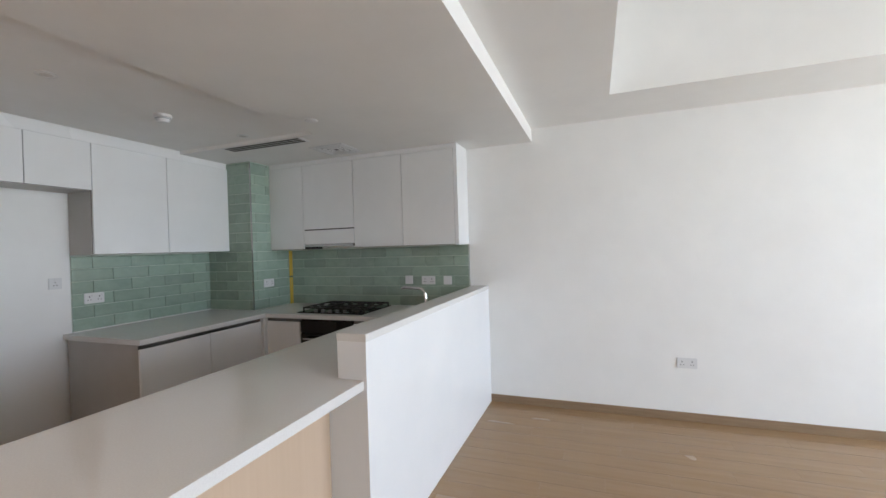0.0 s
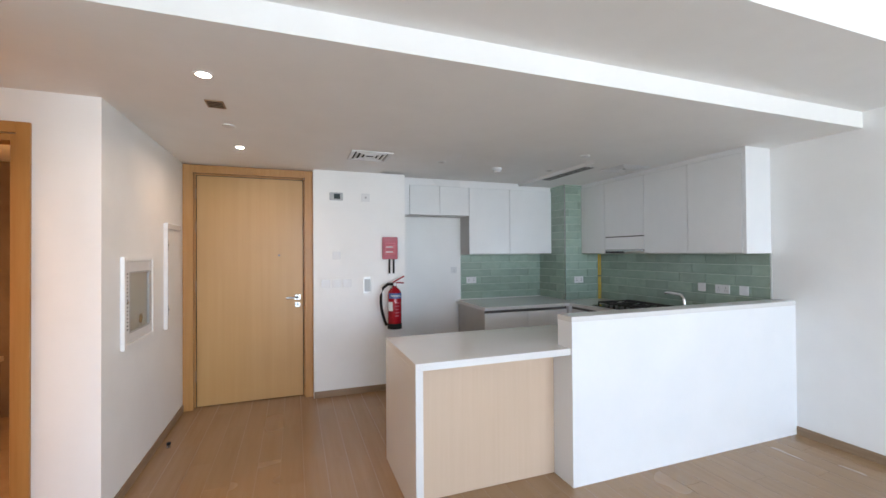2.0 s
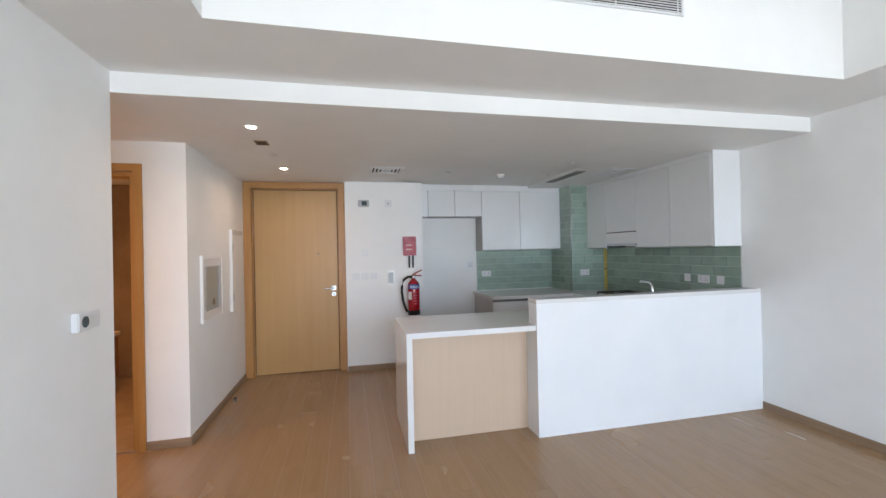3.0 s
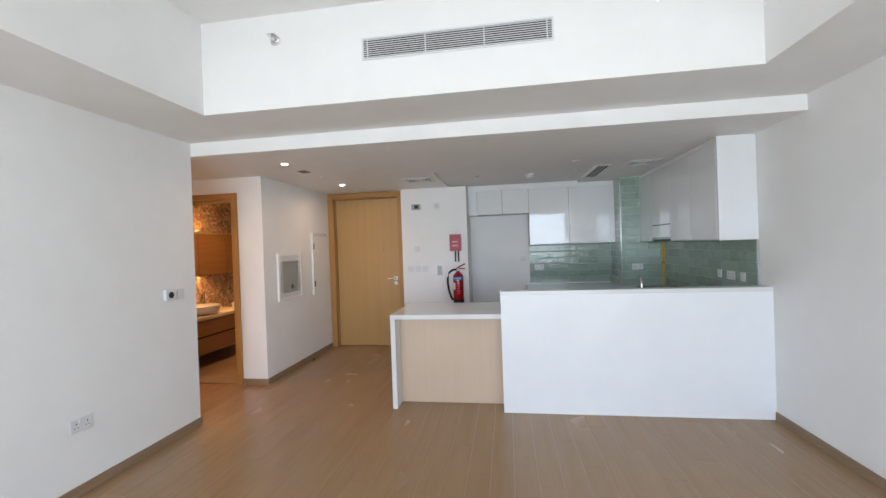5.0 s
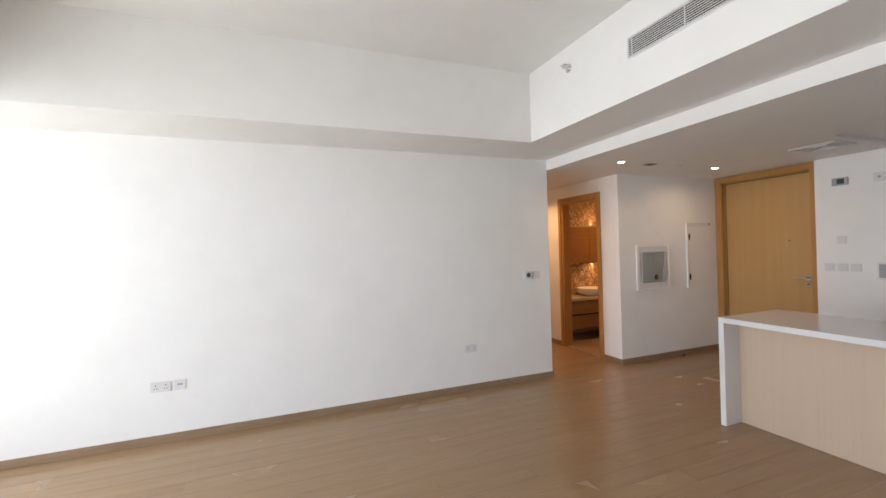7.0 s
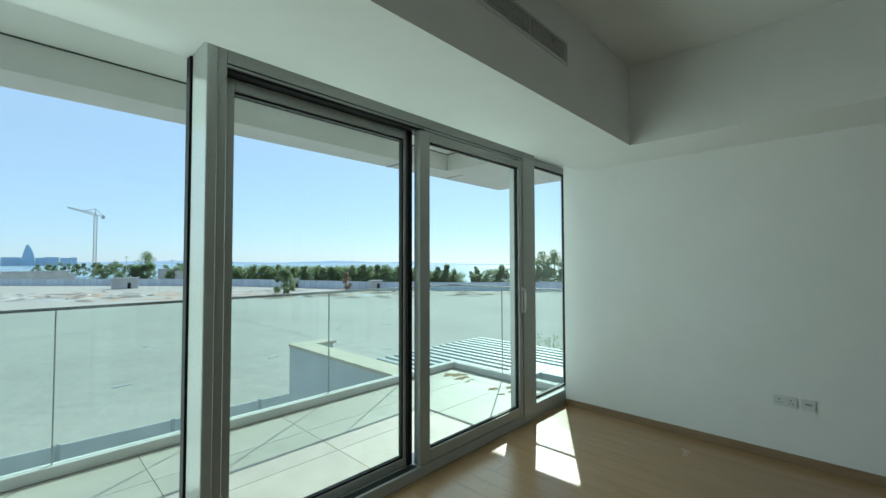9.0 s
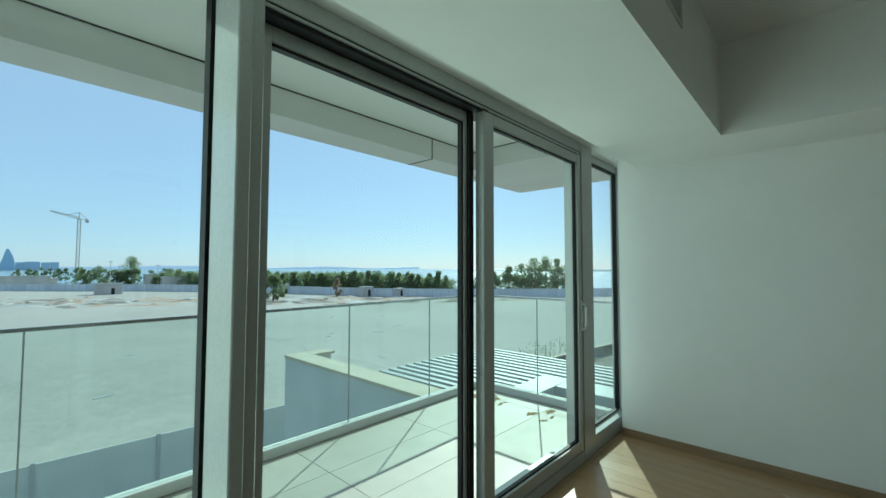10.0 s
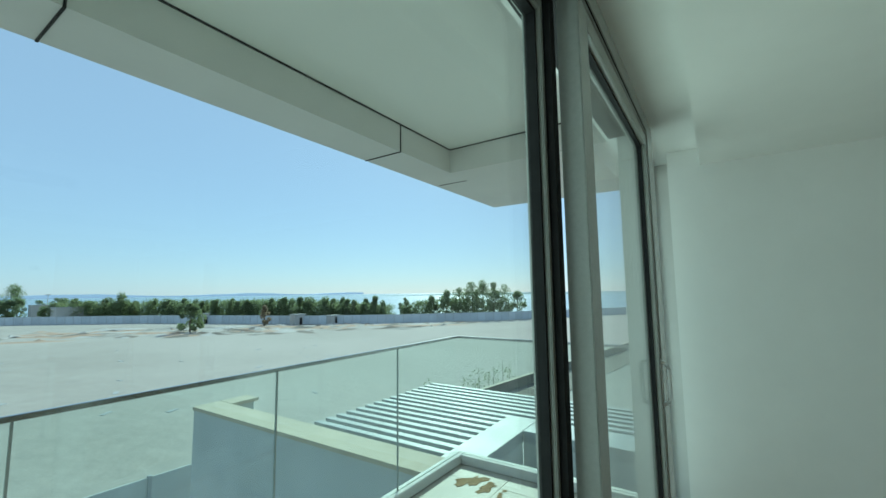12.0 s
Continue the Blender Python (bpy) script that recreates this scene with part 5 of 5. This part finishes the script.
part("edge", boxes((-0.245, -0.226, -0.03, 0, 0, 0.895), bevel=0.004), M_CERAM, db)
part("top_bar", boxes((-0.2255, 0.235, -0.022, 0, 0.85, 0.895), bevel=0.003), M_CERAM, db)
for z in (0.16, 0.71):
    part("latch", boxes((-0.20, -0.165, -0.022, -0.006, z - 0.006, z + 0.006), (-0.19, -0.178, -0.02, -0.006, z - 0.05, z + 0.04), bevel=0.002), M_BLACK, db)
part("badge", boxes((0.19, 0.225, -0.0235, -0.022, 0.858, 0.888)), M_PLASTG, db)


# ---- fittings on the ceilings ----
def downlight(x, y, z, lit):
    d = thing("downlight", "small %s recessed ceiling downlight" % ("lit warm" if lit else "unlit white"), "downlight", (x, y, z), "ceiling downlights")
    bmr = lathe([(0.048, -0.0005), (0.048, -0.004), (0.036, -0.005), (0.034, -0.0015)], 28)
    part("rim", bmr, M_PLAST, d, soft=True)
    part("lens", lathe([(0.028, -0.0052), (0.025, -0.0062), (0.002, -0.0065)], 24), M_LAMP if lit else M_CERAM, d)


downlight(0.605, 0.54, LOW, True)
downlight(0.605, 2.02, LOW, True)
downlight(2.44, 2.15, LOW + 0.03, False)
downlight(3.75, 2.18, LOW + 0.03, False)


def ceiling_disc(x, y, z, r, label):
    d = thing("sprinkler_cover", label, "cover", (x, y, z))
    part("plate", lathe([(r, -0.0005), (r, -0.005), (r * 0.9, -0.008), (0.002, -0.008)], 24), M_PLAST, d, soft=True)


ceiling_disc(0.603, 1.41, LOW, 0.042, "white round cover plate on the hall ceiling")
ceiling_disc(3.59, 1.37, LOW, 0.045, "white round cover plate on the kitchen ceiling")
sd = thing("smoke_detector", "white round smoke detector on the kitchen ceiling", "detector", (3.13, 2.25, LOW + 0.03))
part("base", lathe([(0.055, -0.0005), (0.055, -0.018), (0.05, -0.022), (0.047, -0.022)], 28), M_PLAST, sd, soft=True)
part("head", lathe([(0.042, -0.0225), (0.045, -0.035), (0.035, -0.05), (0.002, -0.053)], 28), M_PLAST, sd, soft=True)
part("band", lathe([(0.046, -0.026), (0.0465, -0.031), (0.044, -0.033)], 28), M_PLASTG, sd)
ms = thing("motion_sensor", "brown slotted ceiling grille beside the downlight", "sensor", (0.59, 0.975, LOW))
part("plate", boxes((-0.05, 0.05, -0.065, 0.065, -0.006, -0.0005), bevel=0.002), M_SKIRT, ms)
for k in range(4):
    part("slot", boxes((-0.04, 0.04, -0.05 + k * 0.027, -0.036 + k * 0.027, -0.0068, -0.006)), M_DARK, ms)


def square_diffuser(x0, x1, y0, y1, z):
    d = thing("ceiling_vent", "white square four-way ceiling vent", "vent", ((x0 + x1) / 2, (y0 + y1) / 2, z), "ceiling vents")
    a = (x1 - x0) / 2
    part("backing", boxes((-a * 0.8, a * 0.8, -a * 0.8, a * 0.8, -0.003, -0.0005)), M_DARK, d)
    for k, r in enumerate((1.0, 0.72, 0.5, 0.28)):
        s = a * r
        t_ = 0.034 if k == 0 else 0.02
        part("blade", boxes((-s, s, -s, -s + t_, -0.012, -0.0035), (-s, s, s - t_, s, -0.012, -0.0035), (-s, -s + t_, -s + t_, s - t_, -0.012, -0.0035),
                            (s - t_, s, -s + t_, s - t_, -0.012, -0.0035), bevel=0.002), M_PLAST, d)


square_diffuser(1.50, 1.87, 1.80, 2.17, LOW)
square_diffuser(4.20, 4.55, 1.53, 1.88, LOW)
sl = thing("slot_diffuser", "linear slot air diffuser with three dark slots", "vent", (3.965, 2.16, LOW))
part("frame", boxes((-0.075, 0.075, -0.42, 0.42, -0.005, -0.0005), bevel=0.001), M_PLAST, sl)
for k in range(3):
    part("slot", boxes((-0.055 + k * 0.042, -0.03 + k * 0.042, -0.40, 0.40, -0.0062, -0.005)), M_DARK, sl)


def wall_grille(y, x0, x1, z0, z1, face, label):
    """A long air grille; face is -1 when it looks south, +1 when it looks north."""
    g = thing("air_grille", label, "vent", ((x0 + x1) / 2, y, (z0 + z1) / 2), "air grilles")
    hw, hh = (x1 - x0) / 2, (z1 - z0) / 2

    def sb(xa, xb, d0, d1, za, zb):
        ya, yb = sorted((face * d0, face * d1))
        return (xa, xb, ya, yb, za, zb)

    part("backing", boxes(sb(-hw, hw, 0.0005, 0.002, -hh, hh)), M_DARK, g)
    part("frame", boxes(sb(-hw - 0.012, -hw, 0.0005, 0.010, -hh - 0.012, hh + 0.012), sb(hw, hw + 0.012, 0.0005, 0.010, -hh - 0.012, hh + 0.012),
                        sb(-hw, hw, 0.0005, 0.010, hh, hh + 0.012), sb(-hw, hw, 0.0005, 0.010, -hh - 0.012, -hh)), M_PLAST, g)
    sm = mesh_of("slat", boxes(sb(-hw, hw, 0.0045, 0.009, -0.0024, 0.0024)), M_PLAST)
    n = 9
    for k in range(n):
        shared("slat", sm, g, (0, 0, -hh + (k + 0.5) * 2 * hh / n))
    mm = mesh_of("mullion", boxes(sb(-0.004, 0.004, 0.0105, 0.012, -hh, hh)), M_PLAST)
    for x in (-hw + 0.03, -hw + 0.36 * hw * 2 - 0.02, hw - 0.36 * hw * 2 + 0.02, hw - 0.03):
        shared("mullion", mm, g, (x, 0, 0))


wall_grille(TY1, 1.885, 3.125, 2.828, 2.955, -1, "long white slatted air grille in the bulkhead")
wall_grille(TY0, 1.80, 3.10, 2.85, 2.975, 1, "long white slatted air grille over the windows")
for x in (1.245, 3.76):
    sp = thing("sprinkler", "chrome side-wall sprinkler head with a round rose", "sprinkler", (x, TY1, 3.02), "side-wall sprinklers")
    part("rose", lathe([(0.034, -0.0005), (0.036, -0.006), (0.02, -0.012)], 24, "Y"), M_CHROME, sp, soft=True)
    part("body", lathe([(0.012, -0.012), (0.012, -0.045), (0.007, -0.06), (0.002, -0.06)], 14, "Y"), M_CHROME, sp, soft=True)
    part("deflector", boxes((-0.028, 0.028, -0.07, -0.03, 0.018, 0.021), (-0.004, 0.004, -0.066, -0.06, -0.01, 0.02)), M_CHROME, sp)

# ---- dried mud on the balcony ----
for k, (x, y, r) in enumerate(((-0.09, -7.50, 0.10), (-0.05, -7.32, 0.07), (0.02, -7.16, 0.03), (0.05, -6.72, 0.05), (-0.15, -6.60, 0.05), (0.15, -6.52, 0.03), (0.0, -6.50, 0.025), (-0.08, -7.16, 0.02))):
    rr = random.Random(k + 30)
    bm = bmesh.new()
    n = 26
    ph = [rr.uniform(0, 6.28) for _ in range(4)]
    ring = []
    for i in range(n):
        a = 2 * math.pi * i / n
        q = r * (1 + 0.35 * math.sin(2 * a + ph[0]) + 0.22 * math.sin(5 * a + ph[1]) + 0.16 * math.sin(9 * a + ph[2]))
        ring.append((q * 1.5 * math.cos(a), q * 0.8 * math.sin(a)))
    lo = [bm.verts.new((px, py, 0)) for px, py in ring]
    hi = [bm.verts.new((px * 0.97, py * 0.97, 0.0025)) for px, py in ring]
    for i in range(n):
        bm.faces.new((lo[i], lo[(i + 1) % n], hi[(i + 1) % n], hi[i]))
    bm.faces.new(hi)
    bmesh.ops.recalc_face_normals(bm, faces=bm.faces)
    o = tagged(part("mud_patch", bm, M_MUD), "dried brown mud patch on the balcony tiles", "stain", "mud patches")
    o.matrix_basis = pose(x, y, BZ + 0.001, 0, 0, rr.uniform(-30, 30))

# ---- stone mosaic in the bathroom, too small to pick apart ----
verts, faces = [], []
rr = random.Random(8)
y = 1.2
while y < 3.28:
    z = 0.69
    while z < 2.41:
        h = 0.034
        if z < 1.22 or z > 1.86:
            d = rr.uniform(0.003, 0.009)
            i = len(verts)
            j = [rr.uniform(-0.004, 0.004) for _ in range(4)]
            for dx in (0.0, d):
                verts += [(-1.80 + dx, y + 0.002 + j[0], z + 0.002), (-1.80 + dx, y + 0.032 + j[1], z + 0.002), (-1.80 + dx, y + 0.032 + j[1], z + 0.032 + j[2]), (-1.80 + dx, y + 0.002 + j[0], z + 0.032 + j[2])]
            faces += [(i + 4, i + 5, i + 6, i + 7), (i, i + 1, i + 5, i + 4), (i + 1, i + 2, i + 6, i + 5), (i + 2, i + 3, i + 7, i + 6), (i + 3, i, i + 4, i + 7)]
        z += 0.036
    y += 0.036
me = bpy.data.meshes.new("mosaic_chips")
me.from_pydata(verts, [], faces)
me.materials.append(M_MOSAIC)
mz = new("mosaic_chips", me)
mz.parent = wall_mosaic
tagged(mz, kind="stuff")


# ---- tiles and planks ----
def tile_mesh(name, l, h, d, mat, c=0.002):
    """A tile lying in local x and z, its face towards -y, with a chamfered rim."""
    bm = bmesh.new()
    a = [bm.verts.new(p) for p in ((0, 0, 0), (l, 0, 0), (l, 0, h), (0, 0, h))]
    m = min(3.5 * c, l * 0.3)
    b = [bm.verts.new(p) for p in ((0, -d + c, 0), (l, -d + c, 0), (l, -d + c, h), (0, -d + c, h))]
    k = [bm.verts.new(p) for p in ((c, -d + 0.3 * c, c), (l - c, -d + 0.3 * c, c), (l - c, -d + 0.3 * c, h - c), (c, -d + 0.3 * c, h - c))]
    e = [bm.verts.new(p) for p in ((m, -d, m), (l - m, -d, m), (l - m, -d, h - m), (m, -d, h - m))]
    for p, q in ((a, b), (b, k), (k, e)):
        for i in range(4):
            bm.faces.new((p[i], p[(i + 1) % 4], q[(i + 1) % 4], q[i]))
    bm.faces.new(e)
    bmesh.ops.recalc_face_normals(bm, faces=bm.faces)
    return mesh_of(name, bm, mat)


TILE_MESH = {}


def tile_field(parent, origin, turn, length, height, tl=0.30, th=0.10, gap=0.003, start=0.0):
    """Rows of tiles in half bond, set out from origin along local x; cut tiles at the ends."""
    base = pose(*origin, 0, 0, turn)
    r, z = 0, 0.0
    while z < height - 0.01:
        h = min(th, height - z) - gap
        x = -start - (tl / 2 if r % 2 else 0.0)
        while x < length - 0.005:
            x0, x1 = max(x, 0), min(x + tl, length)
            if x1 - x0 > 0.012:
                key = (round(x1 - x0, 3), round(h, 3))
                if key not in TILE_MESH:
                    TILE_MESH[key] = tile_mesh("tile", x1 - x0 - gap, h, 0.008, M_TILE)
                jit = pose(x0 + gap / 2, rng.uniform(-0.0008, 0.0004), z + gap / 2, rng.uniform(-0.25, 0.25), 0, rng.uniform(-0.2, 0.2))
                shared("tile", TILE_MESH[key], parent, None, base @ jit)
            x += tl
        r += 1
        z += th


tile_field(splash_n, (3.15, 3.3715, 0.902), 0, 1.25, 0.61)
tile_field(column, (4.402, 2.7745, 0.902), 0, 0.56, 1.52, start=0.1)
tile_field(column, (4.3995, 3.37, 0.902), -90, 0.595, 1.52, start=0.05)
tile_field(splash, (W - 0.0085, 2.765, 0.902), -90, 2.13, 0.61, start=0.12)
structure("trim_tile_edge", boxes((4.388, 4.3985, 2.763, 2.7735, 0.902, 2.42), bevel=0.001), M_STEEL, "pale metal edge trim on the column corner", "trim")
structure("trim_tile_end", boxes((W - 0.017, W - 0.0005, 0.6255, 0.6295, 0.902, 1.508)), M_ALU, "pale metal trim at the end of the tiles", "trim")
structure("trim_worktop_seal", boxes((3.15, 4.39, 3.358, 3.364, 0.9005, 0.908)), M_CERAM, "white sealant along the worktop", "trim")

PLANKS = {}


def plank(x0, x1, y0, y1):
    g, ge = 0.0014, 0.0005
    key = (round(x1 - x0, 3), round(y1 - y0, 3))
    if key not in PLANKS:
        l, w = key[1] - 2 * ge, key[0] - 2 * g
        bm = bmesh.new()
        a = [bm.verts.new(p) for p in ((0, 0, -0.008), (w, 0, -0.008), (w, l, -0.008), (0, l, -0.008))]
        e = [bm.verts.new(p) for p in ((0, 0, 0), (w, 0, 0), (w, l, 0), (0, l, 0))]
        for i in range(4):
            bm.faces.new((a[i], a[(i + 1) % 4], e[(i + 1) % 4], e[i]))
        bm.faces.new(e)
        bmesh.ops.recalc_face_normals(bm, faces=bm.faces)
        PLANKS[key] = mesh_of("plank", bm, M_PLANK)
    shared("plank", PLANKS[key], floor, (x0 + g, y0 + ge, rng.uniform(-0.0001, 0.0001)))


PW, PL = 0.1555, 1.02
for i in range(-17, 32):
    x0, x1 = i * PW, min((i + 1) * PW, W)
    if x1 - x0 < 0.02:
        continue
    lo, hi = (-5.762, 3.38) if x0 >= 0 else (0.0, 1.068)
    y = lo - PL * ((i * 0.37) % 1.0)
    while y < hi:
        a, b = max(y, lo), min(y + PL, hi)
        if b - a > 0.03:
            plank(x0, x1, a, b)
        y += PL

for i in range(-1, 7):
    for j in range(3):
        x0, x1 = max(-0.363, i * 1.2 - 0.1), i * 1.2 + 1.1
        y0 = -7.772 + j * 0.557
        bm = boxes((0.002, x1 - x0 - 0.002, 0.002, 0.555, -0.009, 0.0), bevel=0.001)
        shared("tile", mesh_of("tile", bm, M_BTILE), balcony, (x0, y0, BZ))
